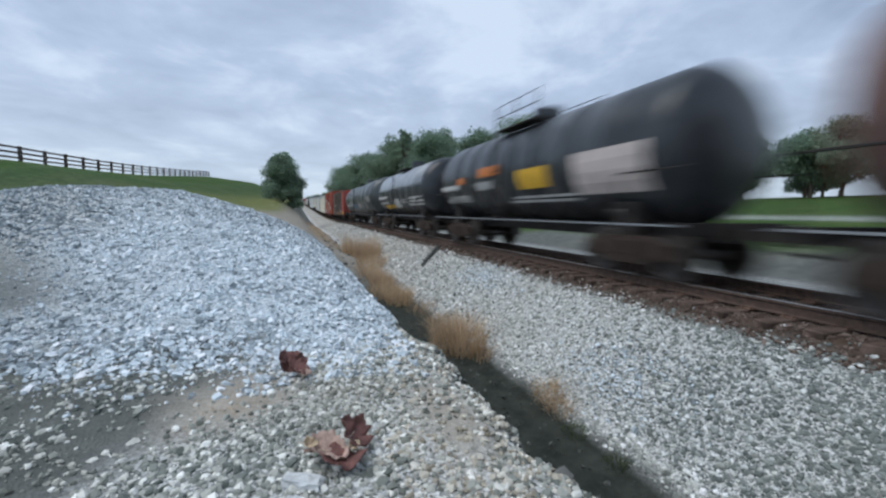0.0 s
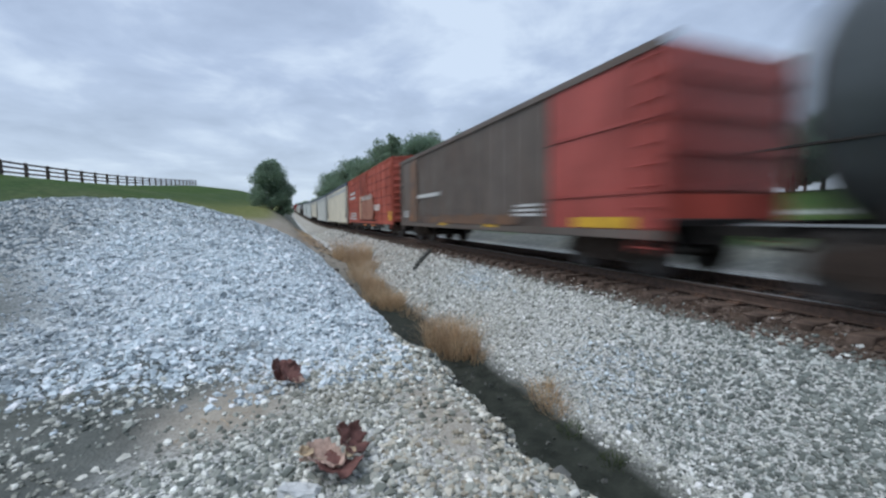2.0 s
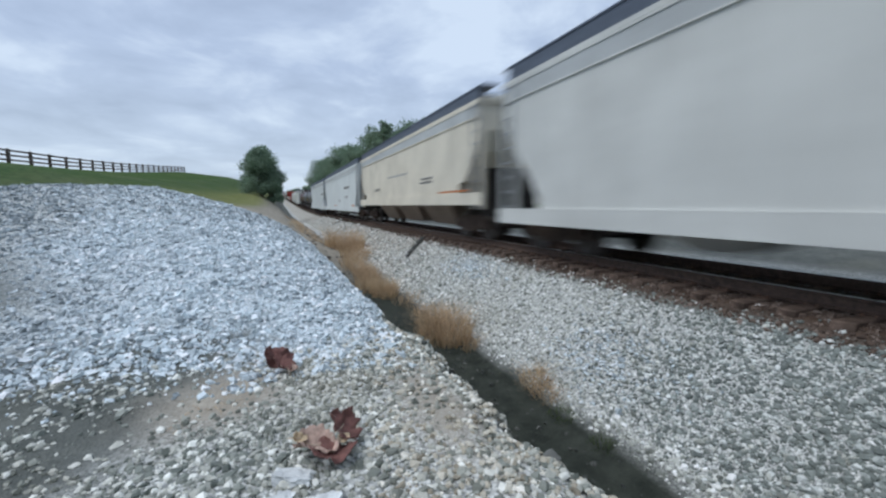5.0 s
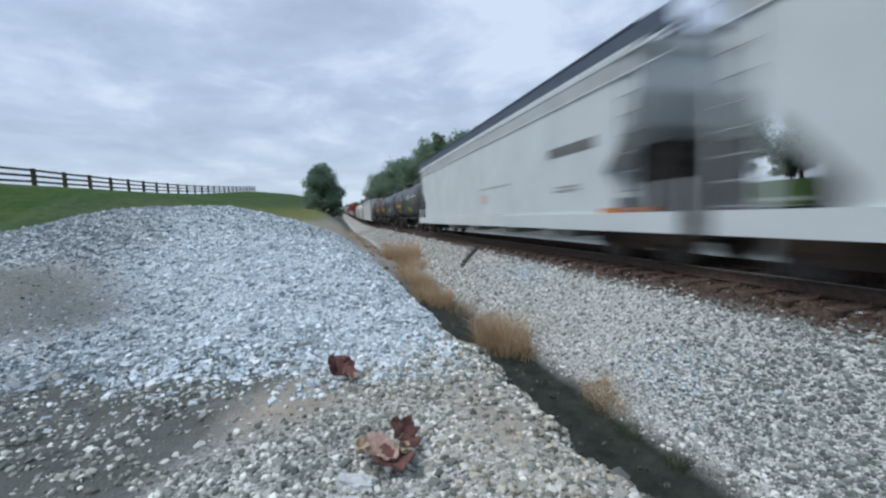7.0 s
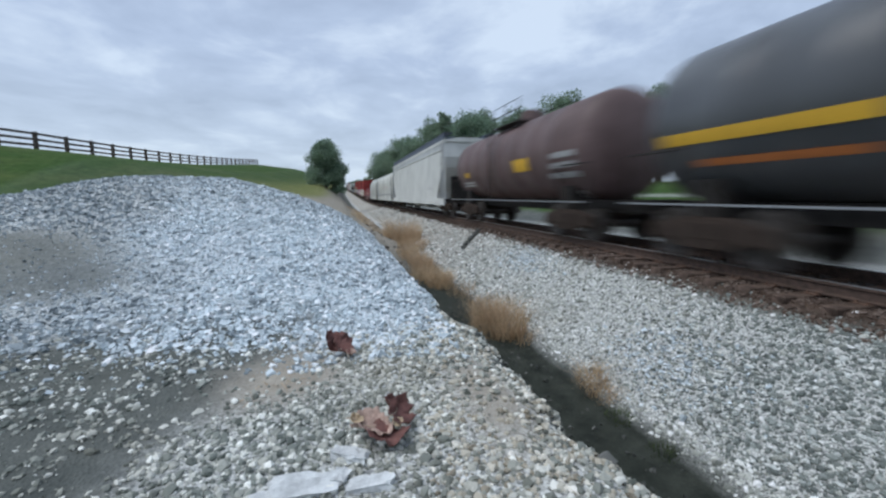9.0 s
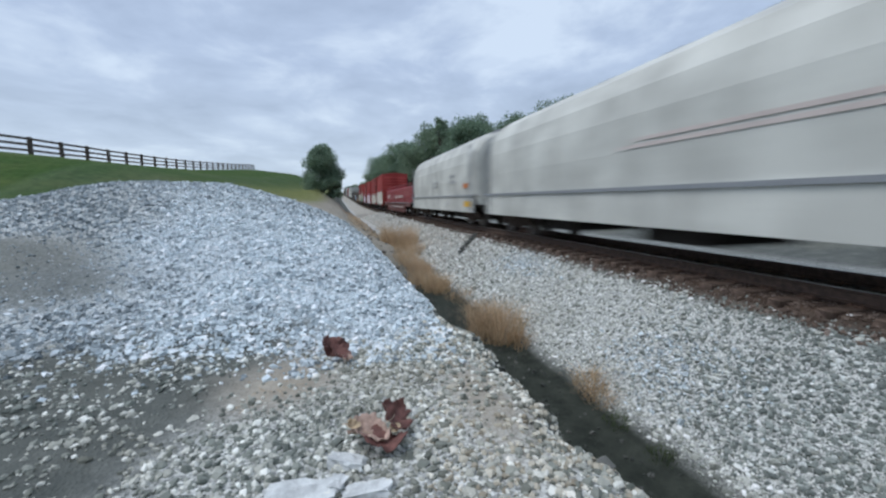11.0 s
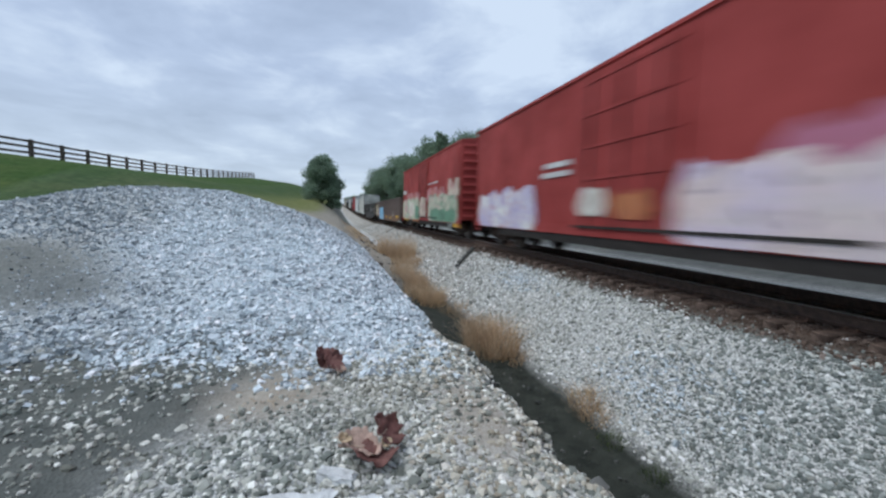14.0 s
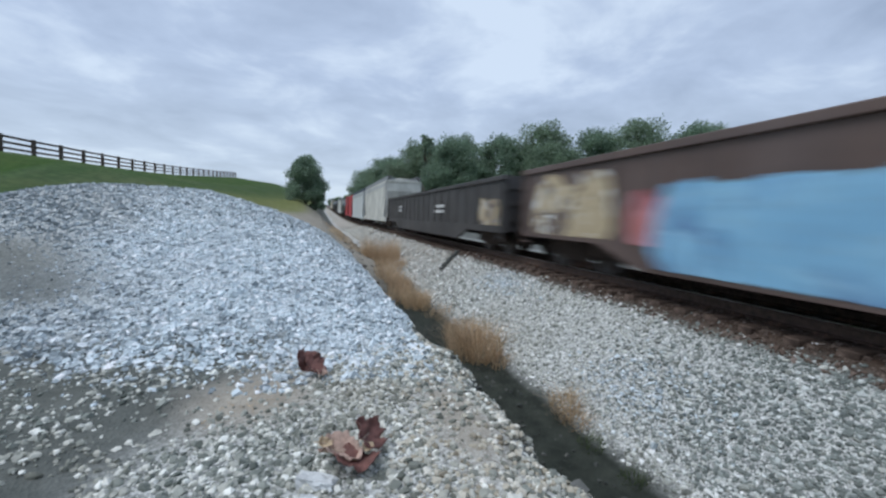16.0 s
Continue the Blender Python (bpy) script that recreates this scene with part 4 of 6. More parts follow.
def truck_meshes():
    if TRUCK_PARTS:
        return TRUCK_PARTS
    bm = bmesh.new()
    bevel_box(bm, -1.15, 1.15, -0.20, 0.20, 0.42, 0.72, 0.03)
    for sx in (-1, 1):
        for dx in (-0.07, 0.07):
            rod(bm, (sx * 1.02 + dx, -0.12, 0.28), (sx * 1.02 + dx, -0.12, 0.46), 0.055, 8)
            rod(bm, (sx * 1.02 + dx, 0.12, 0.28), (sx * 1.02 + dx, 0.12, 0.46), 0.055, 8)
    for sy in (-1, 1):
        box(bm, -0.95, 0.95, sy * 0.34 - 0.05, sy * 0.34 + 0.05, 0.30, 0.40)
    TRUCK_PARTS["bolster"] = bm
    bm = bmesh.new()
    out = [(-1.18, 0.40), (-1.12, 0.64), (-0.78, 0.72), (-0.45, 0.80), (0.45, 0.80), (0.78, 0.72), (1.12, 0.64), (1.18, 0.40), (0.98, 0.34), (0.72, 0.46), (0.46, 0.26), (-0.46, 0.26), (-0.72, 0.46), (-0.98, 0.34)]
    a = [bm.verts.new((-0.08, y, z)) for y, z in out]
    b = [bm.verts.new((0.08, y, z)) for y, z in out]
    for i in range(len(out)):
        j = (i + 1) % len(out)
        bm.faces.new((a[i], a[j], b[j], b[i]))
    bm.faces.new(a[::-1]); bm.faces.new(b)
    for sy in (-1, 1):
        rod(bm, (-0.16, sy * 0.875, 0.457), (0.0, sy * 0.875, 0.457), 0.12, 12)
    TRUCK_PARTS["side_frame"] = bm
    bm = bmesh.new()
    for sx in (-1, 1):
        prof = [(0.0, 0.10), (0.012, 0.16), (0.02, 0.34), (-0.0, 0.40), (0.0, 0.457), (0.10, 0.452), (0.135, 0.452), (0.14, 0.485), (0.165, 0.485), (0.165, 0.40), (0.11, 0.34), (0.10, 0.16), (0.13, 0.10)]
        rings = []
        for d, r in prof:
            x = sx * (0.86 - d)
            rings.append([bm.verts.new((x, r * math.cos(2 * math.pi * i / 28), r * math.sin(2 * math.pi * i / 28))) for i in range(28)])
        for p, q in zip(rings, rings[1:]):
            for i in range(28):
                bm.faces.new((p[i], q[i], q[(i + 1) % 28], p[(i + 1) % 28]))
    rod(bm, (-1.05, 0, 0), (1.05, 0, 0), 0.085, 12)
    bmesh.ops.recalc_face_normals(bm, faces=list(bm.faces))
    TRUCK_PARTS["wheelset"] = bm
    for key, mat in (("bolster", brown_iron), ("side_frame", brown_iron), ("wheelset", wheel_steel)):
        me = bpy.data.meshes.new(key)
        TRUCK_PARTS[key].to_mesh(me); TRUCK_PARTS[key].free(); me.materials.append(mat)
        TRUCK_PARTS[key] = me
    return TRUCK_PARTS


def truck(parent, y):
    m = truck_meshes()
    t = new("truck", m["bolster"])
    t.parent, t.matrix_basis = parent, pose(0, y, 0)
    for sx in (-1, 1):
        o = new("side_frame", m["side_frame"]); o.parent, o.matrix_basis = t, pose(sx * 1.02, 0, 0, 0, 0, 0 if sx > 0 else 180)
    # a keyed wheelset turns about its axle
    for sy in (-1, 1):
        o = new("wheelset", m["wheelset"]); o.parent, o.matrix_basis = t, pose(0, sy * 0.875, 0.457)
        WHEELSETS.append((o, sy))


def repeat(ob, parent, places):
    """Sets a part at the first place and copies of it, on the same mesh, at the others."""
    ob.location = places[0]
    for p in places[1:]:
        same_part(ob.name.split(".")[0], ob, parent, pose(*p))


def coupler(parent, y, sy):
    bm = bmesh.new()
    box(bm, -0.09, 0.09, min(y, y + sy * 0.55), max(y, y + sy * 0.55), 0.78, 0.95)
    yk = y + sy * 0.62
    bevel_box(bm, -0.17, 0.17, yk - 0.15, yk + 0.15, 0.72, 1.02, 0.03)
    rod(bm, (0.45, y, 0.9), (0.30, y + sy * 0.4, 0.55), 0.03, 6)
    rod(bm, (0.30, y + sy * 0.4, 0.55), (0.1, y + sy * 0.62, 0.62), 0.03, 6)
    part("coupler", bm, black_iron, parent, "knuckle coupler with brake hose")


def ladder(parent, x, y, z0, z1, width=0.42, mat=None, along="y"):
    bm = bmesh.new()
    d = (0, width / 2, 0) if along == "y" else (width / 2, 0, 0)
    for s in (-1, 1):
        rod(bm, (x + s * d[0], y + s * d[1], z0), (x + s * d[0], y + s * d[1], z1), 0.018, 6)
    k = int((z1 - z0) / 0.36)
    for i in range(k + 1):
        z = z0 + 0.1 + i * (z1 - z0 - 0.2) / max(1, k)
        rod(bm, (x - d[0], y - d[1], z), (x + d[0], y + d[1], z), 0.014, 6)
    part("ladder", bm, mat or black_iron, parent)


def marks(parent, half, x, specs):
    """Flat markings on the side towards the ditch: distance from the front end, heights, colour, number of bars."""
    for a, b, z0, z1, key, n in specs:
        bm = bmesh.new()
        for i in range(n):
            za = z0 + (z1 - z0) * i / n
            zb = za + (z1 - z0) / n * (0.55 if n > 1 else 1)
            cut = 1.0 - 0.22 * ((i * 37) % 5) / 5
            box(bm, x - 0.005, x + 0.004, a - half, a - half + (b - a) * cut, za, zb)
        part("marking", bm, MARKS[key], parent, MARK_WORDS[key])


def graffiti_mat(name, colours, scale=0.9, accents=()):
    """Spray paint: fields of colour, then letter strokes and outlines (colour, stroke scale, amount), then wear."""
    def build(nt, p):
        warp = tex_noise(nt, scale, 3, 0.5, stretch=(1, 1, 1.5))
        stops = [(0.30 + 0.42 * i / max(1, len(colours) - 1), c) for i, c in enumerate(colours)]
        c = ramp_of(nt, warp.outputs[0], stops)
        for k, (tone, size, amount) in enumerate(accents):
            stroke = tex_noise(nt, size, 2, 0.45, stretch=(1, 1.0 + 0.3 * k, 0.8 + 0.25 * k))
            stroke.inputs["Distortion"].default_value = 1.2 + 0.7 * k
            edge = 0.63 - 0.15 * amount
            mask = ramp_of(nt, stroke.outputs[0], [(edge, (0, 0, 0)), (edge + 0.035, (0.85, 0.85, 0.85))])
            c = mix_rgb(nt, mask.outputs[0], c.outputs[0], tone)
        fine = tex_noise(nt, 5.0, 5, 0.65)
        wash = ramp_of(nt, fine.outputs[0], [(0.50, (0, 0, 0)), (0.85, (0.5, 0.5, 0.5))])
        c = mix_rgb(nt, wash.outputs[0], c.outputs[0], (0.20, 0.15, 0.13))
        nt.links.new(c.outputs[0], p.inputs["Base Color"])
        p.inputs["Roughness"].default_value = 0.6
    return material(name, build)


def graffiti(parent, half, x, a, b, z0, z1, mat, seed, label, rag=0.28):
    """Spray paint over the side sheets: a ragged field, with letter-like humps along its top."""
    bm = bmesh.new()
    n = max(10, int((b - a) / 0.12))
    top, low = [], []
    for i in range(n + 1):
        u = i / n
        y = a + (b - a) * u - half
        e = min(1, u / 0.05, (1 - u) / 0.05)
        hump = abs(math.sin(y * 2.1 + seed)) ** 0.6
        top.append(bm.verts.new((x - 0.005, y, z1 - (1 - e) * 0.5 * (z1 - z0) - rag * (1 - hump) * 0.8 - rag * abs(noise.noise(Vector((y * 0.9, seed, 0)))) - 0.14 * noise.noise(Vector((y * 4, seed, 3))))))
        low.append(bm.verts.new((x - 0.005, y, z0 + (1 - e) * 0.25 + 0.05 * noise.noise(Vector((y * 3, seed, 7))))))
    fs = [bm.faces.new((low[i], top[i], top[i + 1], low[i + 1])) for i in range(n)]
    thicken(bm, fs, 0.003)
    part("graffiti", bm, mat, parent, label)


def car(name, label, s0, s1, group):
    """An empty at the middle of a car; s0 and s1: its two ends along the track when the clip starts."""
    c = thing(name, label, "freight car", group, at=(TRACK_X, (s0 + s1) / 2, 0))
    CARS.append((c, (s0 + s1) / 2))
    return c, (s1 - s0) / 2


CARS = []
tank_black = paint("tank_black", (0.022, 0.027, 0.032), 0.34, 0.22, (0.06, 0.052, 0.048), gloss=0.42)
tank_grey = paint("tank_grey", (0.046, 0.056, 0.057), 0.34, 0.4, (0.04, 0.035, 0.03))
tank_grimy = paint("tank_grimy_black", (0.070, 0.070, 0.071), 0.42, 0.55, (0.10, 0.085, 0.075))
tank_dusty = paint("tank_dusty_grey", (0.062, 0.066, 0.070), 0.36, 0.5, (0.05, 0.046, 0.042))
# pale tone of the sky's reflection on a black shell, held as paint
tank_sheen = paint("tank_sky_sheen_grey", (0.28, 0.31, 0.345), 0.38, 0.3, (0.08, 0.075, 0.07))
tank_rust = paint("tank_rusty", (0.115, 0.070, 0.065), 0.6, 0.5, (0.05, 0.03, 0.025))
rust_head = paint("rust_orange", (0.33, 0.11, 0.055), 0.65, 0.5)


def tank_car(s0, s1, mat, label, specs=(), radius=1.43, top_mat=None, head_mat=None, truck_in=1.4):
    c, h = car("tank_car", label, s0, s1, "tank cars in the train")
    zc = 3.90 - radius if radius < 1.5 else 4.05 - radius
    ends = [(-h, 0.0), (-h + 0.02, radius * 0.30), (-h + 0.10, radius * 0.62), (-h + 0.24, radius * 0.85), (-h + 0.42, radius * 0.97), (-h + 0.55, radius)]
    prof = [(y, max(r, 0.01)) for y, r in ends]
    rings = [-h + 0.55 + (2 * h - 1.1) * k / 8 for k in range(1, 8)]
    for y in rings:
        prof += [(y - 0.03, radius), (y - 0.02, radius + 0.006), (y + 0.02, radius + 0.006), (y + 0.03, radius)]
    prof += [(-y, r) for y, r in prof[:6]][::-1]
    bm = bmesh.new()
    lathe_y(bm, prof, 48, 0, zc)
    bmesh.ops.recalc_face_normals(bm, faces=list(bm.faces))
    part("tank", bm, mat, c, "cylindrical riveted tank shell", smooth=True)
    # upper half covered with a paler sheet that paints in the sky's sheen
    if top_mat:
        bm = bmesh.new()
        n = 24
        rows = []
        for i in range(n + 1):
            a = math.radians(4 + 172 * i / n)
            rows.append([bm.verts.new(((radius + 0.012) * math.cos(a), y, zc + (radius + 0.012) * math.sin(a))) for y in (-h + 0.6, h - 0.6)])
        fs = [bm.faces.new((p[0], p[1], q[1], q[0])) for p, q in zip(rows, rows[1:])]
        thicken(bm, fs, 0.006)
        part("sheen_band", bm, top_mat, c, "pale upper band with sky sheen put into its colour", smooth=True)
    if head_mat:
        bm = bmesh.new()
        lathe_y(bm, [(-y + 0.006, max(0.012, r + 0.006)) for y, r in ends[:5]], 40, 0, zc)
        part("rear_head", bm, head_mat, c, "rust-stained tank head", smooth=True)
    bm = bmesh.new()
    box(bm, -0.28, 0.28, -h - 0.2, h + 0.2, 0.72, 1.05)
    for sy in (-1, 1):
        box(bm, -1.45, 1.45, sy * (h - 0.1) - 0.1, sy * (h - 0.1) + 0.1, 0.85, 1.06)
        bevel_box(bm, -1.1, 1.1, sy * (h - truck_in) - 0.22, sy * (h - truck_in) + 0.22, 0.78, zc - radius * 0.72, 0.03)
    part("underframe", bm, black_iron, c)
    for sx in (-1, 1):
        bm = bmesh.new()
        box(bm, sx * 1.5 - 0.05, sx * 1.5 + 0.05, -h - 0.1, h + 0.1, 1.0, 1.03)
        part("side_walkway", bm, grey_steel, c, "narrow side running board")
        for sy in (-1, 1):
            bm = bmesh.new()
            rod(bm, (sx * 1.46, sy * (h + 0.1), 1.0), (sx * 1.46, sy * (h + 0.1), 1.95), 0.02, 6)
            rod(bm, (sx * 1.46, sy * (h + 0.1), 1.95), (sx * 1.46, sy * (h - 1.2), 1.95), 0.02, 6)
            rod(bm, (sx * 1.46, sy * (h - 1.2), 1.95), (sx * 1.46, sy * (h - 1.2), 1.0), 0.02, 6)
            part("handrail", bm, black_iron, c)
        ladder(c, sx * (radius + 0.09), 0.35, 1.0, zc + radius * 0.75, 0.42)
    zt = zc + radius
    bm = bmesh.new()
    bmesh.ops.create_cone(bm, cap_ends=True, segments=20, radius1=0.42, radius2=0.40, depth=0.5, matrix=pose(0, 0, zt + 0.15))
    bmesh.ops.create_cone(bm, cap_ends=True, segments=12, radius1=0.16, radius2=0.16, depth=0.35, matrix=pose(0, 0.9, zt + 0.1))
    part("manway", bm, mat, c, "bolted manway dome")
    for sx in (-1, 1):
        bm = bmesh.new()
        box(bm, sx * 0.85 - 0.22, sx * 0.85 + 0.22, -1.1, 1.3, zt - 0.14, zt - 0.10)
        for y in (-1.1, 0.1, 1.3):
            rod(bm, (sx * 1.05, y, zt - 0.3), (sx * 1.05, y, zt + 0.62), 0.02, 6)
        rod(bm, (sx * 1.05, -1.1, zt + 0.62), (sx * 1.05, 1.3, zt + 0.62), 0.014, 6)
        rod(bm, (sx * 1.05, -1.1, zt + 0.28), (sx * 1.05, 1.3, zt + 0.28), 0.016, 6)
        part("dome_platform", bm, black_iron, c, "railed platform round the dome")
    for a, b, z0, z1, key, n in specs:
        bm = bmesh.new()
        for i in range(n):
            za = z0 + (z1 - z0) * i / n
            zb = za + (z1 - z0) / n * (0.55 if n > 1 else 1)
            cut = 1.0 - 0.25 * ((i * 37) % 5) / 5
            rows = []
            for k in range(5):
                z = za + (zb - za) * k / 4
                xx = -math.sqrt(max(0.01, (radius + 0.012) ** 2 - (z - zc) ** 2))
                rows.append([bm.verts.new((xx, a - h, z)), bm.verts.new((xx, a - h + (b - a) * cut, z))])
            fs = [bm.faces.new((p[0], p[1], q[1], q[0])) for p, q in zip(rows, rows[1:])]
            thicken(bm, fs, 0.003)
        part("marking", bm, MARKS[key], c, MARK_WORDS[key])
    for sy in (-1, 1):
        coupler(c, sy * (h + 0.2), sy)
        truck(c, sy * (h - truck_in))
    return c


def covered_hopper(s0, s1, mat, label, specs=(), top=4.16, group="covered hopper cars in the train", dark_roof=True, inset=0.25, low=0.95):
    c, h = car("covered_hopper_car", label, s0, s1, group)
    # body seen from the side: full length above, sloping in underneath at both ends
    prof = [(-h + inset, top), (-h + inset - 0.03, 3.35), (-h + inset + 0.2, 2.75), (-h + inset + 1.0, 1.9), (-h + 1.7, low + 0.4), (-h + 1.75, low)]
    outline = prof + [(-y, z) for y, z in prof[::-1]]
    bm = bmesh.new()
    a = [bm.verts.new((-1.53, y, z)) for y, z in outline]
    b = [bm.verts.new((1.53, y, z)) for y, z in outline]
    k = len(outline)
    for i in range(k):
        bm.faces.new((a[i], b[i], b[(i + 1) % k], a[(i + 1) % k]))
    bm.faces.new(a); bm.faces.new(b[::-1])
    bmesh.ops.recalc_face_normals(bm, faces=list(bm.faces))
    part("body", bm, mat, c, "smooth curved steel hopper body")
    bm = bmesh.new()
    prism(bm, [(-1.56, top - 0.02), (-1.56, top + 0.07), (-0.6, top + 0.22), (0.6, top + 0.22), (1.56, top + 0.07), (1.56, top - 0.02)], -h + inset - 0.1, h - inset + 0.1)
    part("roof", bm, mat, c)
    bm = bmesh.new()
    for sx in (-1, 1):
        box(bm, sx * 1.26 - 0.24, sx * 1.26 + 0.24, -h + inset - 0.15, h - inset + 0.15, top + 0.42, top + 0.46)
        box(bm, sx * 1.46 - 0.02, sx * 1.46 + 0.02, -h + 0.3, h - 0.3, top + 0.06, top + 0.42)
        for i in range(int(h * 2 / 1.6)):
            y = -h + 0.6 + i * 1.6
            box(bm, sx * 1.02 - 0.25, sx * 1.02 + 0.25, y, y + 0.05, top + 0.1, top + 0.34)
    part("running_board", bm, roof_dark if dark_roof else grey_steel, c, "dark grating walkway along the roof")
    bm = bmesh.new()
    bevel_box(bm, -0.55, 0.55, -h + 1.0, h - 1.0, top + 0.215, top + 0.36, 0.04)
    part("trough_hatch", bm, black_iron if dark_roof else mat, c, "long roof loading hatch")
    for sx in (-1, 1):
        bm = bmesh.new()
        box(bm, sx * 1.56 - 0.035, sx * 1.56 + 0.035, -h, h, low - 0.29, low + 0.09)
        part("side_sill", bm, mat, c)
        bm = bmesh.new()
        box(bm, sx * 1.538 - 0.012, sx * 1.538 + 0.012, -h + inset + 0.1, h - inset - 0.1, top - 0.42, top - 0.08)
        part("upper_band", bm, band_grey, c, "dusty grey band under the roof edge")
        bm = bmesh.new()
        box(bm, sx * 1.548 - 0.02, sx * 1.548 + 0.02, -h + 0.3, h - 0.3, top - 0.45, top - 0.42)
        box(bm, sx * 1.548 - 0.02, sx * 1.548 + 0.02, -h + 0.3, h - 0.3, top - 0.08, top - 0.03)
        part("seam", bm, mat, c)
        for sy in (-1, 1):
            for dy, up in ((0.05, 3.3), (0.75, 2.5)):
                bm = bmesh.new()
                box(bm, sx * 1.50 - 0.04, sx * 1.50 + 0.04, sy * (h - dy) - 0.04, sy * (h - dy) + 0.04, 1.0, up if inset < 0.5 else 1.6)
                part("end_post", bm, mat, c)
            ladder(c, sx * 1.57, sy * (h - inset - 0.15), 1.0, top, 0.5, grey_steel)
    for sy in (-1, 1):
        bm = bmesh.new()
        box(bm, -1.5, 1.5, sy * (h - 0.05) - 0.06, sy * (h - 0.05) + 0.06, 0.8, 1.03)
        part("end_sill", bm, black_iron, c)
        # added black block: gives the end bay its deep shade
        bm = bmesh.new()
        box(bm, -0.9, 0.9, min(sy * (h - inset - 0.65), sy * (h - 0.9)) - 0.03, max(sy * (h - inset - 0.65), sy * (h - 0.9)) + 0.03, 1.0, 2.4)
        part("end_shade_block", bm, black_iron, c, "dark block standing in for shade under the slope sheet")
    bm = bmesh.new()
    box(bm, -0.25, 0.25, -h, h, 0.66, 0.98)
    part("centre_sill", bm, black_iron, c)
    n = 3 if h < 9.5 else 4
    for i in range(n):
        y = (i - (n - 1) / 2) * (2 * h - 6.4) / n
        bm = bmesh.new()
        lo, hi = 0.35, low + 0.30
        w = (2 * h - 6.6) / n / 2
        q = [bm.verts.new((sx * r * 1.45 / 1.45, y + sy * r2, z)) for z, r, r2 in ((lo, 0.55, 0.35 if low < 1.2 else w * 0.62), (hi, 1.42, w)) for sx, sy in ((-1, -1), (1, -1), (1, 1), (-1, 1))]
        for f in ((3, 2, 1, 0), (4, 5, 6, 7), (0, 1, 5, 4), (1, 2, 6, 5), (2, 3, 7, 6), (3, 0, 4, 7)):
            bm.faces.new([q[j] for j in f])
        part("discharge_chute", bm, chute_brown if mat == ivory else mat, c, "sloping discharge chute")
    marks(c, h, -1.535, specs)
    for sy in (-1, 1):
        coupler(c, sy * h, sy)
        truck(c, sy * (h - 1.75))
    return c


def round_hopper(s0, s1, mat, label, specs=(), group="covered hopper cars in the train"):
    """A covered hopper with bulging sides, a rounded roof and rounded ends."""
    c, h = car("round_hopper_car", label, s0, s1, group)
    sect = [(-1.42, 1.0), (-1.52, 1.4), (-1.56, 2.1), (-1.55, 2.8), (-1.46, 3.3), (-1.22, 3.72), (-0.75, 4.02), (0, 4.12)]
    sect = sect + [(-x, z) for x, z in sect[-2::-1]]
    stations = [(-h, 0.80), (-h + 0.05, 0.90), (-h + 0.2, 0.965), (-h + 0.5, 1.0), (h - 0.5, 1.0), (h - 0.2, 0.965), (h - 0.05, 0.90), (h, 0.80)]
    bm = bmesh.new()
    rings = [[bm.verts.new((x * f, y, 1.0 + (z - 1.0) * (0.5 + 0.5 * f))) for x, z in sect] for y, f in stations]
    k = len(sect)
    for p, q in zip(rings, rings[1:]):
        for i in range(k):
            bm.faces.new((p[i], p[(i + 1) % k], q[(i + 1) % k], q[i]))
    bm.faces.new(rings[0][::-1]); bm.faces.new(rings[-1])
    bmesh.ops.recalc_face_normals(bm, faces=list(bm.faces))
    part("body", bm, mat, c, "rounded pale steel hopper body", smooth=False)
    for sx in (-1, 1):
        bm = bmesh.new()
        box(bm, sx * 1.56 - 0.05, sx * 1.56 + 0.05, -h - 0.1, h + 0.1, 1.34, 1.42)
        part("side_rib", bm, grey_steel, c)
        bm = bmesh.new()
        box(bm, sx * 1.53 - 0.03, sx * 1.53 + 0.03, -h + 0.1, h - 0.1, 0.66, 1.34)
        part("skirt_panel", bm, mat, c, "lower side skirt panel")
        for sy in (-1, 1):
            ladder(c, sx * 1.6, sy * (h - 0.35), 0.7, 3.5, 0.45, grey_steel)
    bm = bmesh.new()
    box(bm, -0.35, 0.35, -h + 0.4, h - 0.4, 4.13, 4.17)
    for i in range(8):
        y = -h + 1.0 + i * (2 * h - 2) / 7
        bmesh.ops.create_cone(bm, cap_ends=True, segments=14, radius1=0.30, radius2=0.28, depth=0.26, matrix=pose(0.0, y, 4.13))
    part("roof_walkway", bm, grey_steel, c, "roof walkway with round hatches")
    bm = bmesh.new()
    box(bm, -0.28, 0.28, -h - 0.1, h + 0.1, 0.62, 1.0)
    for i in range(3):
        y = (i - 1) * (2 * h - 5) / 3
        box(bm, -1.0, 1.0, y - 0.8, y + 0.8, 0.35, 0.9)
    part("underframe", bm, black_iron, c)
    marks(c, h, -1.575, specs)
    for sy in (-1, 1):
        coupler(c, sy * (h + 0.1), sy)
        truck(c, sy * (h - 1.7))
    return c


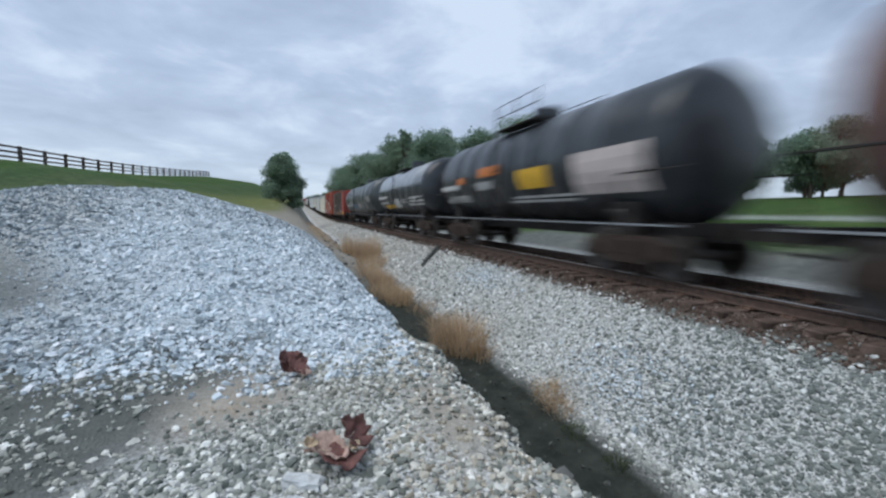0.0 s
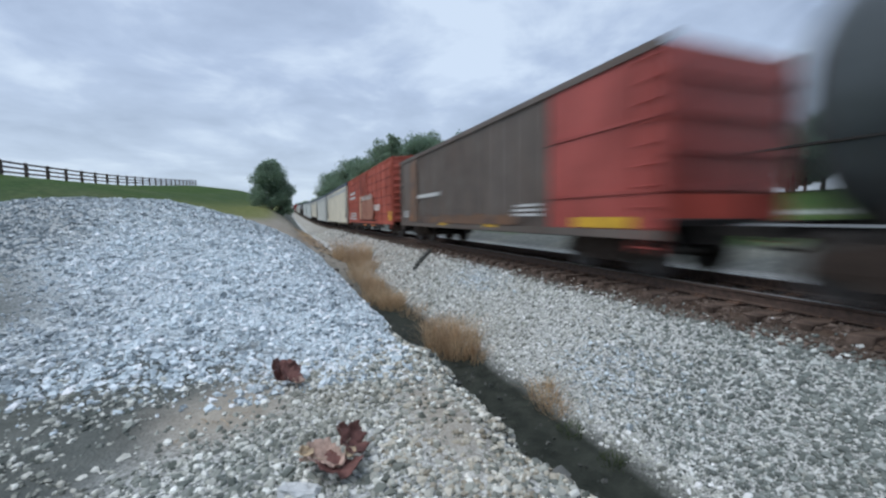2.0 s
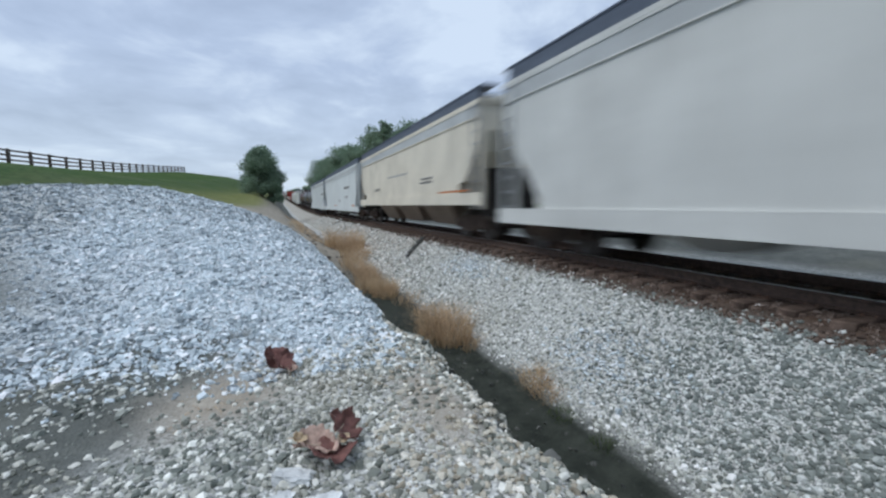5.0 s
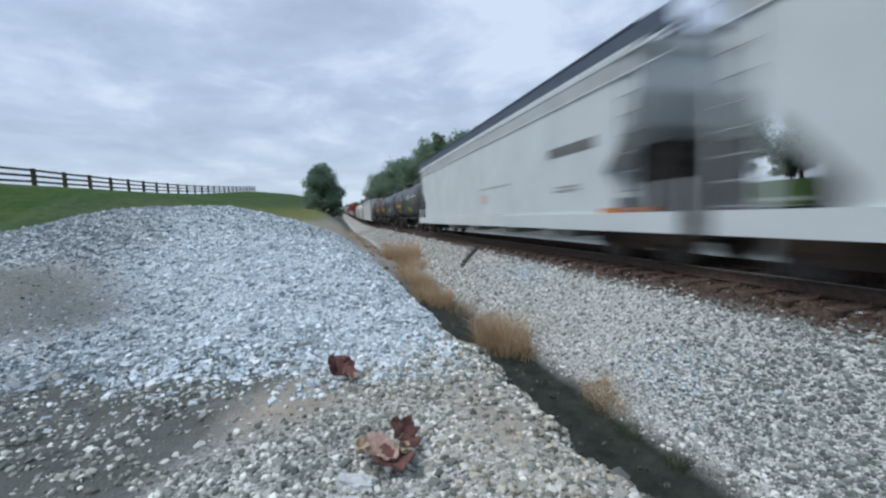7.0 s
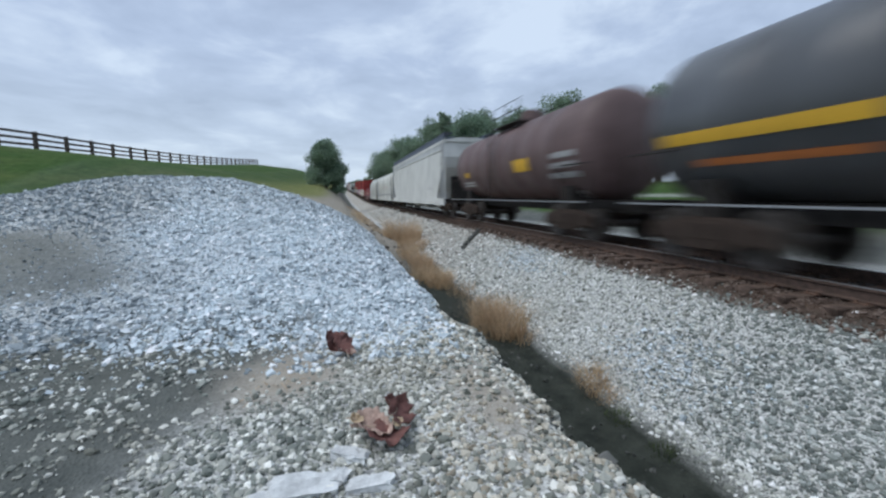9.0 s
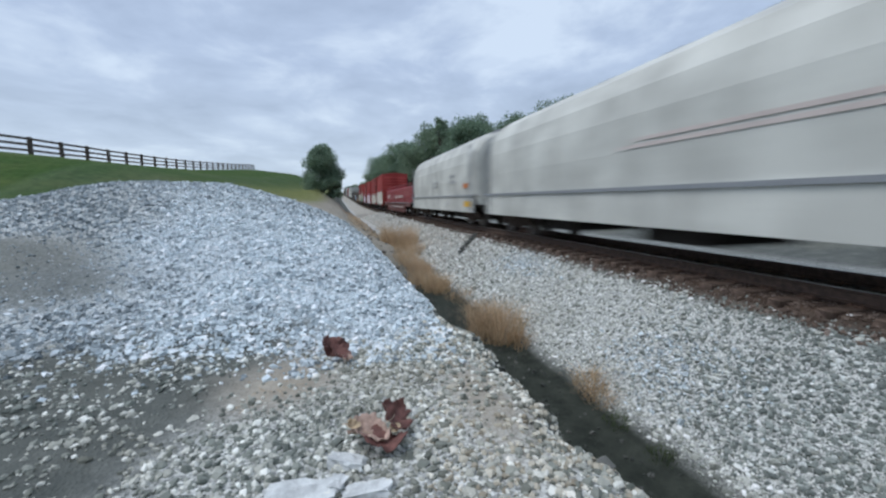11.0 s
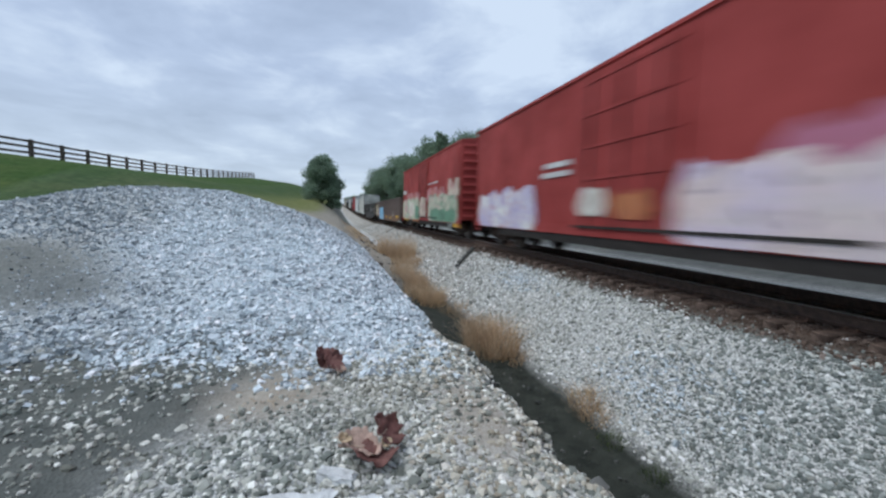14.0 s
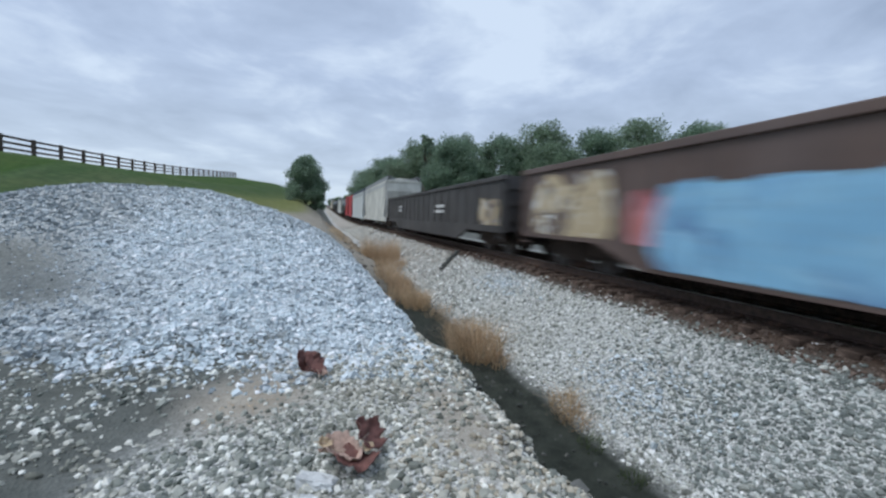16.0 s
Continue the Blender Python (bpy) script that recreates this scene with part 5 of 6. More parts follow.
def boxcar(s0, s1, mat, label, specs=(), top=4.48, sill=0.62, door=(0.42, 0.58), ribs=False):
    c, h = car("boxcar", label, s0, s1, "boxcars in the train")
    h2 = h - 0.12
    bm = bmesh.new()
    bevel_box(bm, -1.53, 1.53, -h2, h2, sill + 0.28, top, 0.03)
    part("body", bm, mat, c, "steel boxcar body")
    bm = bmesh.new()
    prism(bm, [(-1.57, top - 0.06), (-1.57, top + 0.02), (0, top + 0.17), (1.57, top + 0.02), (1.57, top - 0.06)], -h2 - 0.05, h2 + 0.05)
    for i in range(int(2 * h2 / 1.05)):
        y = -h2 + 0.5 + i * 1.05
        prism(bm, [(-1.55, top + 0.02), (0, top + 0.20), (1.55, top + 0.02), (0, top + 0.14)], y - 0.05, y + 0.05)
    part("roof", bm, mat, c, "low ridged roof")
    for sy in (-1, 1):
        bm = bmesh.new()
        z = sill + 0.45
        while z < top - 0.2:
            prism_y = sy * h2
            a = [bm.verts.new((x, prism_y + sy * d, z + dz)) for x in (-1.42, 1.42) for d, dz in ((-0.01, -0.13), (0.075, 0.0), (-0.01, 0.13))]
            for f in ((0, 1, 4, 3), (1, 2, 5, 4), (2, 0, 3, 5), (0, 2, 1), (3, 4, 5)):
                bm.faces.new([a[j] for j in f])
            z += 0.36
        part("end_ribs", bm, mat, c, "corrugated end wall")
    for sx in (-1, 1):
        bm = bmesh.new()
        box(bm, sx * 1.545 - 0.03, sx * 1.545 + 0.03, -h2, h2, sill + 0.12, sill + 0.34)
        part("side_sill", bm, mat, c)
        bm = bmesh.new()
        box(bm, sx * 1.52 - 0.025, sx * 1.52 + 0.025, -h2 * 0.72, h2 * 0.72, sill - 0.10, sill + 0.118)
        part("sill_skirt", bm, black_iron, c, "grimy black lower sill")
        n, w, d = (12, 0.035, 0.04) if ribs else (8, 0.014, 0.012)
        bm = bmesh.new()
        box(bm, sx * 1.53 - d, sx * 1.53 + d, -w, w, sill + 0.3, top - 0.05)
        repeat(part("side_post", bm, mat, c), c, [(0, -h2 + 0.06 + (2 * h2 - 0.12) * i / n, 0) for i in range(n + 1)])
        if ribs:
            bm = bmesh.new()
            box(bm, sx * 1.538 - 0.012, sx * 1.538 + 0.012, -h2, h2, -0.012, 0.012)
            repeat(part("side_seam", bm, black_iron, c, "dark horizontal panel seam"), c, [(0, 0, sill + 0.75 + 0.52 * i) for i in range(6)])
        ya, yb = -h2 + 2 * h2 * door[0], -h2 + 2 * h2 * door[1]
        bm = bmesh.new()
        box(bm, sx * 1.565 - 0.03, sx * 1.565 + 0.03, ya, yb, sill + 0.34, top - 0.14)
        d = part("door", bm, mat, c, "sliding plug door")
        bm = bmesh.new()
        box(bm, sx * 1.60 - 0.015, sx * 1.60 + 0.015, ya + 0.06, yb - 0.06, -0.03, 0.03)
        repeat(part("door_rib", bm, mat, d), d, [(0, 0, sill + 0.7 + k * (top - sill - 1.0) / 4) for k in range(5)])
        bm = bmesh.new()
        rod(bm, (sx * 1.625, 0, sill + 0.36), (sx * 1.625, 0, top - 0.18), 0.022, 6)
        repeat(part("locking_rod", bm, black_iron, d), d, [(0, y, 0) for y in (ya + 0.35, (ya + yb) / 2, yb - 0.35)])
        bm = bmesh.new()
        box(bm, sx * 1.59 - 0.03, sx * 1.59 + 0.03, ya - (yb - ya), yb + 0.2, sill + 0.30, sill + 0.36)
        part("door_track", bm, black_iron, c)
        for sy in (-1, 1):
            ladder(c, sx * 1.575, sy * (h2 - 0.32), sill - 0.1, top - 0.3 if sy < 0 else 2.2, 0.42, mat)
    bm = bmesh.new()
    box(bm, -0.3, 0.3, -h, h, 0.62, 1.0)
    for sy in (-1, 1):
        box(bm, -1.4, 1.4, sy * (h - 1.9) - 0.15, sy * (h - 1.9) + 0.15, 0.72, 0.98)
    bmesh.ops.create_cone(bm, cap_ends=True, segments=14, radius1=0.2, radius2=0.2, depth=0.8, matrix=pose(-0.8, 1.2, 0.62, 90))
    part("underframe", bm, black_iron, c)
    marks(c, h, -1.56, specs)
    for sy in (-1, 1):
        coupler(c, sy * (h - 0.1), sy)
        truck(c, sy * (h - 1.9))
    return c, h


def open_hopper(s0, s1, mat, end_mat, label, top=3.9):
    """A high-sided open car with ribbed sides and painted end panels."""
    c, h = car("open_hopper_car", label, s0, s1, "open cars in the train")
    for sx in (-1, 1):
        bm = bmesh.new()
        box(bm, sx * 1.50 - 0.03, sx * 1.50 + 0.03, -h + 3.0, h - 3.0, 0.8, top)
        box(bm, sx * 1.52 - 0.07, sx * 1.52 + 0.07, -h, h, top - 0.10, top + 0.04)
        part("side_wall", bm, mat, c, "ribbed brown steel side")
        bm = bmesh.new()
        box(bm, sx * 1.545 - 0.03, sx * 1.545 + 0.03, -0.04, 0.04, 0.8, top - 0.1)
        repeat(part("side_post", bm, mat, c), c, [(0, -h + 3.1 + i * (2 * h - 6.2) / 12, 0) for i in range(13)])
        for sy in (-1, 1):
            bm = bmesh.new()
            y0, y1 = sorted((sy * (h - 3.0), sy * h))
            box(bm, sx * 1.52 - 0.03, sx * 1.52 + 0.03, y0, y1, 0.85, top - 0.1)
            panel = part("end_panel", bm, end_mat if sy < 0 else mat, c, "red painted end panel" if sy < 0 else "brown end panel")
            bm = bmesh.new()
            box(bm, sx * 1.56 - 0.02, sx * 1.56 + 0.02, y0, y1, -0.03, 0.03)
            repeat(part("panel_rib", bm, end_mat if sy < 0 else mat, panel), panel, [(0, 0, 1.55), (0, 0, 2.75)])
            ladder(c, sx * 1.58, sy * (h - 0.3), 0.5, top - 0.1, 0.45, end_mat if sy < 0 else mat)
        bm = bmesh.new()
        box(bm, sx * 1.53 - 0.05, sx * 1.53 + 0.05, -h, h, 0.74, 0.9)
        part("side_sill", bm, mat, c)
    for sy in (-1, 1):
        bm = bmesh.new()
        box(bm, -1.5, 1.5, sy * (h - 0.06) - 0.05, sy * (h - 0.06) + 0.05, 1.5, top)
        wall = part("end_wall", bm, end_mat if sy < 0 else mat, c)
        bm = bmesh.new()
        box(bm, -1.5, 1.5, sy * h - 0.05, sy * h + 0.05, -0.06, 0.06)
        repeat(part("wall_rib", bm, end_mat if sy < 0 else mat, wall), wall, [(0, 0, z) for z in (1.6, 2.2, 2.8, 3.4)])
    bm = bmesh.new()
    box(bm, -1.46, 1.46, -h + 0.2, h - 0.2, 0.95, 1.05)
    box(bm, -0.3, 0.3, -h, h, 0.62, 0.95)
    part("floor", bm, black_iron, c)
    marks(c, h, -1.585, [(3.3, 4.6, 1.15, 1.5, "w", 3), (0.6, 2.1, 0.92, 1.12, "y", 1), (5.5, 6.2, 0.84, 0.92, "y", 1), (9.4, 10.1, 0.84, 0.96, "y", 1), (10.0, 12.8, 1.97, 2.12, "w", 1), (14.2, 15.2, 1.15, 1.5, "w", 3), (13.2, 14.0, 0.95, 1.25, "o", 1)])
    graffiti(c, h, -1.592, 12.8, 13.9, 0.95, 3.75, g_rust, 41, "orange rust column down the side", 0.2)
    graffiti(c, h, -1.592, 4.0, 12.6, 0.92, 1.25, g_rust, 42, "rust stains along the lower side", 0.15)
    for sy in (-1, 1):
        coupler(c, sy * h, sy)
        truck(c, sy * (h - 1.75))
    return c


def gondola(s0, s1, mat, label, specs=(), top=2.56, low=0.34):
    c, h = car("gondola_car", label, s0, s1, "open cars in the train")
    for sx in (-1, 1):
        bm = bmesh.new()
        box(bm, sx * 1.50 - 0.025, sx * 1.50 + 0.025, -h + 0.1, h - 0.1, 0.75, top)
        part("side_wall", bm, mat, c, "battered steel side wall")
        bm = bmesh.new()
        bevel_box(bm, sx * 1.53 - 0.075, sx * 1.53 + 0.075, -h + 0.05, h - 0.05, top - 0.12, top + 0.03, 0.02)
        part("top_chord", bm, mat, c)
        bm = bmesh.new()
        prof = [(-h + 0.1, 0.75), (-h + 3.4, 0.75), (-h + 4.6, low), (h - 4.6, low), (h - 3.4, 0.75), (h - 0.1, 0.75), (h - 0.1, 0.98), (-h + 0.1, 0.98)]
        a = [bm.verts.new((sx * 1.53 - 0.05, y, z)) for y, z in prof]
        b = [bm.verts.new((sx * 1.53 + 0.05, y, z)) for y, z in prof]
        for i in range(8):
            bm.faces.new((a[i], a[(i + 1) % 8], b[(i + 1) % 8], b[i]))
        bm.faces.new(a[::-1]); bm.faces.new(b)
        bmesh.ops.recalc_face_normals(bm, faces=list(bm.faces))
        part("side_sill", bm, mat, c, "deep fish-belly side sill")
        n = int(2 * h / 1.15)
        bm = bmesh.new()
        box(bm, sx * 1.535 - 0.022, sx * 1.535 + 0.022, -0.05, 0.05, 0.95, top - 0.1)
        repeat(part("side_post", bm, mat, c), c, [(0, -h + 0.2 + (2 * h - 0.4) * i / n, 0) for i in range(n + 1)])
        for sy in (-1, 1):
            ladder(c, sx * 1.60, sy * (h - 0.35), 0.5, top, 0.42, mat)
    for sy in (-1, 1):
        bm = bmesh.new()
        box(bm, -1.52, 1.52, sy * (h - 0.08) - 0.04, sy * (h - 0.08) + 0.04, 0.8, top)
        for z in (1.2, 1.7, 2.2):
            box(bm, -1.5, 1.5, sy * (h - 0.02) - 0.05, sy * (h - 0.02) + 0.05, z - 0.07, z + 0.07)
        part("end_wall", bm, mat, c)
    bm = bmesh.new()
    box(bm, -1.47, 1.47, -h + 0.15, h - 0.15, 0.98, 1.06)
    box(bm, -0.3, 0.3, -h, h, 0.6, 0.98)
    part("floor", bm, black_iron, c)
    marks(c, h, -1.594, specs)
    for sy in (-1, 1):
        coupler(c, sy * h, sy)
        truck(c, sy * (h - 2.0))
    return c, h


def coil_car(s0, s1, mat, label):
    c, h = car("coil_car", label, s0, s1, "open cars in the train")
    for sx in (-1, 1):
        bm = bmesh.new()
        box(bm, sx * 1.50 - 0.04, sx * 1.50 + 0.04, -h + 2.4, h - 2.4, 0.22, 0.98)
        box(bm, sx * 1.50 - 0.04, sx * 1.50 + 0.04, -h, h, 0.72, 1.0)
        part("side_sill", bm, coil_low, c, "deep rusty dark red side sill")
        bm = bmesh.new()
        box(bm, sx * 1.45 - 0.14, sx * 1.45 + 0.14, -h, h, 1.0, 1.04)
        part("walkway", bm, grey_steel, c, "grated side walkway")
        bm = bmesh.new()
        for i in range(9):
            y = -h + 0.2 + i * (2 * h - 0.4) / 8
            rod(bm, (sx * 1.55, y, 1.0), (sx * 1.55, y, 1.6), 0.018, 6)
        rod(bm, (sx * 1.55, -h + 0.2, 1.6), (sx * 1.55, h - 0.2, 1.6), 0.018, 6)
        part("handrail", bm, mat, c)
        bm = bmesh.new()
        box(bm, sx * 1.545 - 0.02, sx * 1.545 + 0.02, -0.04, 0.04, 0.26, 0.95)
        n = int(2 * h / 1.0)
        rib = part("sill_rib", bm, coil_low, c)
        rib.location = (0, -h + 2.6, 0)
        for i in range(1, n):
            same_part("sill_rib", rib, c, pose(0, -h + 2.6 + i * (2 * h - 5.2) / max(1, n - 1), 0))
    hood = [(-1.32, 1.04), (-1.33, 2.26), (-1.26, 2.36), (-0.85, 2.45), (0, 2.5), (0.85, 2.45), (1.26, 2.36), (1.33, 2.26), (1.32, 1.04)]
    for k in range(2):
        a, b = (-h + 0.5, -0.05) if k == 0 else (0.05, h - 0.5)
        bm = bmesh.new()
        prism(bm, hood, a, b)
        bmesh.ops.recalc_face_normals(bm, faces=list(bm.faces))
        o = part("hood", bm, mat, c, "ribbed removable red hood")
        n = 7
        bm = bmesh.new()
        prism(bm, [(x * 1.02, 1.05 + (z - 1.05) * 1.02) for x, z in hood], -0.04, 0.04)
        rib = part("hood_rib", bm, mat, o)
        rib.location = (0, a + 0.1, 0)
        for i in range(1, n):
            same_part("hood_rib", rib, o, pose(0, a + 0.1 + (b - a - 0.2) * i / (n - 1), 0))
        bm = bmesh.new()
        y = a + 1.1 if k else b - 1.1
        for e in (-1, 1):
            rod(bm, (0, y + e * 0.5, 2.5), (0, y + e * 0.22, 3.3), 0.04, 6)
        rod(bm, (0, y - 0.26, 3.3), (0, y + 0.26, 3.3), 0.06, 6)
        part("lifting_bail", bm, black_iron, o)
        for sx in (-1, 1):
            bm = bmesh.new()
            box(bm, sx * 1.24 - 0.03, sx * 1.24 + 0.03, a + 0.1, b - 0.1, 2.57, 2.62)
            for i in range(n):
                y = a + 0.1 + (b - a - 0.2) * i / (n - 1)
                box(bm, sx * 1.24 - 0.025, sx * 1.24 + 0.025, y - 0.03, y + 0.03, 2.34, 2.575)
            part("roof_rail", bm, mat, o, "red rail along the hood's upper edge")
        bm = bmesh.new()
        for sx in (-1, 1):
            e = -1 if k == 0 else 1
            rod(bm, (sx * 1.3, e * (h - 0.5), 2.2), (sx * 1.3, e * (h - 0.02), 1.05), 0.05, 6)
        part("end_brace", bm, mat, o)
    bm = bmesh.new()
    box(bm, -0.4, 0.4, -h, h, 0.6, 1.02)
    for sy in (-1, 1):
        box(bm, -1.5, 1.5, sy * (h - 0.06) - 0.06, sy * (h - 0.06) + 0.06, 0.75, 1.05)
    part("underframe", bm, black_iron, c)
    marks(c, h, -1.372, [(1.6, 4.0, 1.75, 2.0, "m", 2), (4.6, 9.6, 1.48, 1.68, "p", 1), (10.2, 13.6, 1.40, 1.78, "m", 4), (13.9, 15.2, 1.40, 1.85, "p", 1), (7.0, 9.5, 1.25, 1.30, "m", 1)])
    marks(c, h, -1.56, [(3.5, 9.5, 0.62, 0.70, "p", 1), (10.5, 13.0, 0.62, 0.68, "p", 1)])
    for sy in (-1, 1):
        coupler(c, sy * h, sy)
        truck(c, sy * (h - 1.6))
    return c


band_grey = paint("band_grey_paint", (0.46, 0.48, 0.475), 0.6, 0.35, (0.25, 0.24, 0.22), mottle=0.1, gloss=0.25)
chute_brown = paint("dusty_brown_chute", (0.23, 0.18, 0.14), 0.65, 0.5, (0.13, 0.08, 0.05))
cream = paint("cream_paint", (0.68, 0.63, 0.51), 0.6, 0.2, (0.25, 0.20, 0.14), mottle=0.08, gloss=0.25)
ivory = paint("ivory_paint", (0.68, 0.63, 0.52), 0.6, 0.25, (0.24, 0.20, 0.15), mottle=0.08, gloss=0.25)
pale_grey = paint("pale_grey_paint", (0.60, 0.605, 0.57), 0.6, 0.2, (0.25, 0.24, 0.22), mottle=0.08, gloss=0.25)
white_grey = paint("white_paint", (0.63, 0.665, 0.655), 0.6, 0.14, (0.30, 0.28, 0.25), mottle=0.05, gloss=0.25)
dull_white = paint("dusty_white_paint", (0.56, 0.56, 0.51), 0.6, 0.4, (0.22, 0.20, 0.17))
dust_cream = paint("dusty_cream_paint", (0.52, 0.52, 0.475), 0.6, 0.35, (0.22, 0.20, 0.17))
box_red = paint("oxide_red_paint", (0.315, 0.044, 0.039), 0.7, 0.28, (0.13, 0.03, 0.025), gloss=0.2)
box_orange = paint("faded_red_paint", (0.40, 0.090, 0.060), 0.7, 0.40, (0.15, 0.06, 0.045), gloss=0.2)
hop_brown = paint("rusty_brown_paint", (0.118, 0.096, 0.080), 0.65, 0.6, (0.15, 0.075, 0.04))
hop_red = paint("bright_oxide_red", (0.36, 0.060, 0.045), 0.55, 0.35, (0.16, 0.06, 0.045))
gon_brown = paint("dark_brown_gondola", (0.098, 0.068, 0.058), 0.6, 0.65, (0.15, 0.078, 0.045))
gon_black = paint("black_gondola", (0.040, 0.037, 0.036), 0.6, 0.5, (0.08, 0.06, 0.05))
coil_low = paint("coil_car_rusty_sill", (0.12, 0.036, 0.030), 0.6, 0.5, (0.06, 0.035, 0.028))
coil_red = paint("coil_car_red", (0.27, 0.036, 0.042), 0.5, 0.3, (0.12, 0.04, 0.035))
far_red = paint("bright_red", (0.50, 0.045, 0.06), 0.5, 0.2)
WHITE, CREAM, SMOKE, PINK, RED = (0.80, 0.81, 0.76), (0.60, 0.53, 0.42), (0.20, 0.17, 0.16), (0.55, 0.27, 0.29), (0.235, 0.045, 0.045)
g_white = graffiti_mat("white_graffiti", [(0.52, 0.46, 0.39), (0.64, 0.60, 0.51), (0.70, 0.68, 0.60), (0.55, 0.49, 0.41), (0.66, 0.66, 0.60)], 0.9, [(CREAM, 1.1, 0.6), (SMOKE, 1.5, 0.15), (PINK, 0.9, 0.1), (WHITE, 1.3, 0.5)])
g_lilac = graffiti_mat("lilac_graffiti", [(0.58, 0.52, 0.62), (0.50, 0.44, 0.62), (0.64, 0.60, 0.66), (0.60, 0.45, 0.54)], 0.7, [(WHITE, 1.0, 0.5), ((0.38, 0.31, 0.54), 1.2, 0.3), (PINK, 1.5, 0.1), ((0.60, 0.56, 0.66), 1.4, 0.4)])
g_green = graffiti_mat("green_graffiti", [CREAM, (0.52, 0.50, 0.40), (0.58, 0.55, 0.44)], 0.7, [((0.17, 0.34, 0.22), 0.75, 0.85), ((0.07, 0.17, 0.11), 1.2, 0.4), (PINK, 1.1, 0.2), ((0.40, 0.52, 0.36), 1.4, 0.35)])
g_mint = graffiti_mat("mint_graffiti", [(0.38, 0.50, 0.33), (0.46, 0.56, 0.40), (0.52, 0.58, 0.45)], 0.8, [((0.64, 0.54, 0.42), 0.9, 0.8), (PINK, 1.0, 0.62), ((0.12, 0.28, 0.17), 1.0, 0.4), ((0.44, 0.57, 0.40), 1.1, 0.2)])
g_cream = graffiti_mat("cream_graffiti", [(0.52, 0.33, 0.27), CREAM, (0.58, 0.55, 0.44), (0.46, 0.26, 0.21)], 1.1, [(PINK, 1.2, 0.4), (RED, 1.5, 0.3)])
g_pink = graffiti_mat("pink_graffiti", [(0.50, 0.15, 0.17), (0.55, 0.26, 0.28), (0.44, 0.13, 0.11), (0.60, 0.38, 0.26)], 0.7, [(RED, 1.2, 0.5)])
g_blue = graffiti_mat("sky_blue_graffiti", [(0.14, 0.31, 0.50), (0.21, 0.45, 0.64), (0.25, 0.51, 0.70), (0.18, 0.39, 0.61)], 0.8, [((0.11, 0.22, 0.40), 1.1, 0.15), ((0.30, 0.56, 0.72), 1.2, 0.4)])
g_gold = graffiti_mat("gold_graffiti", [(0.34, 0.25, 0.13), (0.50, 0.41, 0.26), (0.42, 0.33, 0.20)], 1.0, [((0.10, 0.075, 0.07), 1.5, 0.6), (WHITE, 1.8, 0.2), ((0.46, 0.36, 0.22), 1.2, 0.4)])
g_rust = graffiti_mat("rust_stain", [(0.098, 0.066, 0.052), (0.14, 0.080, 0.050), (0.20, 0.100, 0.050), (0.105, 0.066, 0.050)], 0.9, [((0.098, 0.068, 0.058), 1.3, 0.45)])
g_tan = graffiti_mat("tan_worn_paint", [(0.30, 0.105, 0.065), (0.36, 0.15, 0.095), (0.27, 0.10, 0.065)], 0.5, [((0.40, 0.21, 0.14), 0.7, 0.2)])
g_peach = graffiti_mat("peach_primer", [(0.50, 0.30, 0.19), (0.56, 0.35, 0.23), (0.46, 0.25, 0.16)], 0.7)
g_smear = graffiti_mat("grey_smear", [(0.34, 0.26, 0.22), (0.48, 0.44, 0.40), (0.26, 0.17, 0.14)], 0.9)
g_blush = graffiti_mat("blush_graffiti", [(0.70, 0.53, 0.53), (0.75, 0.62, 0.58), (0.68, 0.58, 0.68), (0.75, 0.66, 0.64)], 0.6, [((0.56, 0.48, 0.62), 0.8, 0.4), ((0.64, 0.58, 0.55), 1.1, 0.4), ((0.30, 0.22, 0.26), 1.3, 0.1)])
g_magenta = graffiti_mat("magenta_graffiti", [(0.42, 0.10, 0.15), (0.46, 0.16, 0.24), (0.38, 0.08, 0.09)], 0.6)
g_amber = graffiti_mat("amber_graffiti", [(0.42, 0.13, 0.045), (0.48, 0.17, 0.06), (0.38, 0.10, 0.05)], 0.7)
g_deep = graffiti_mat("deep_green_graffiti", [(0.07, 0.17, 0.11), (0.13, 0.29, 0.19), (0.09, 0.21, 0.14)], 0.7, [((0.30, 0.44, 0.31), 1.0, 0.15)])


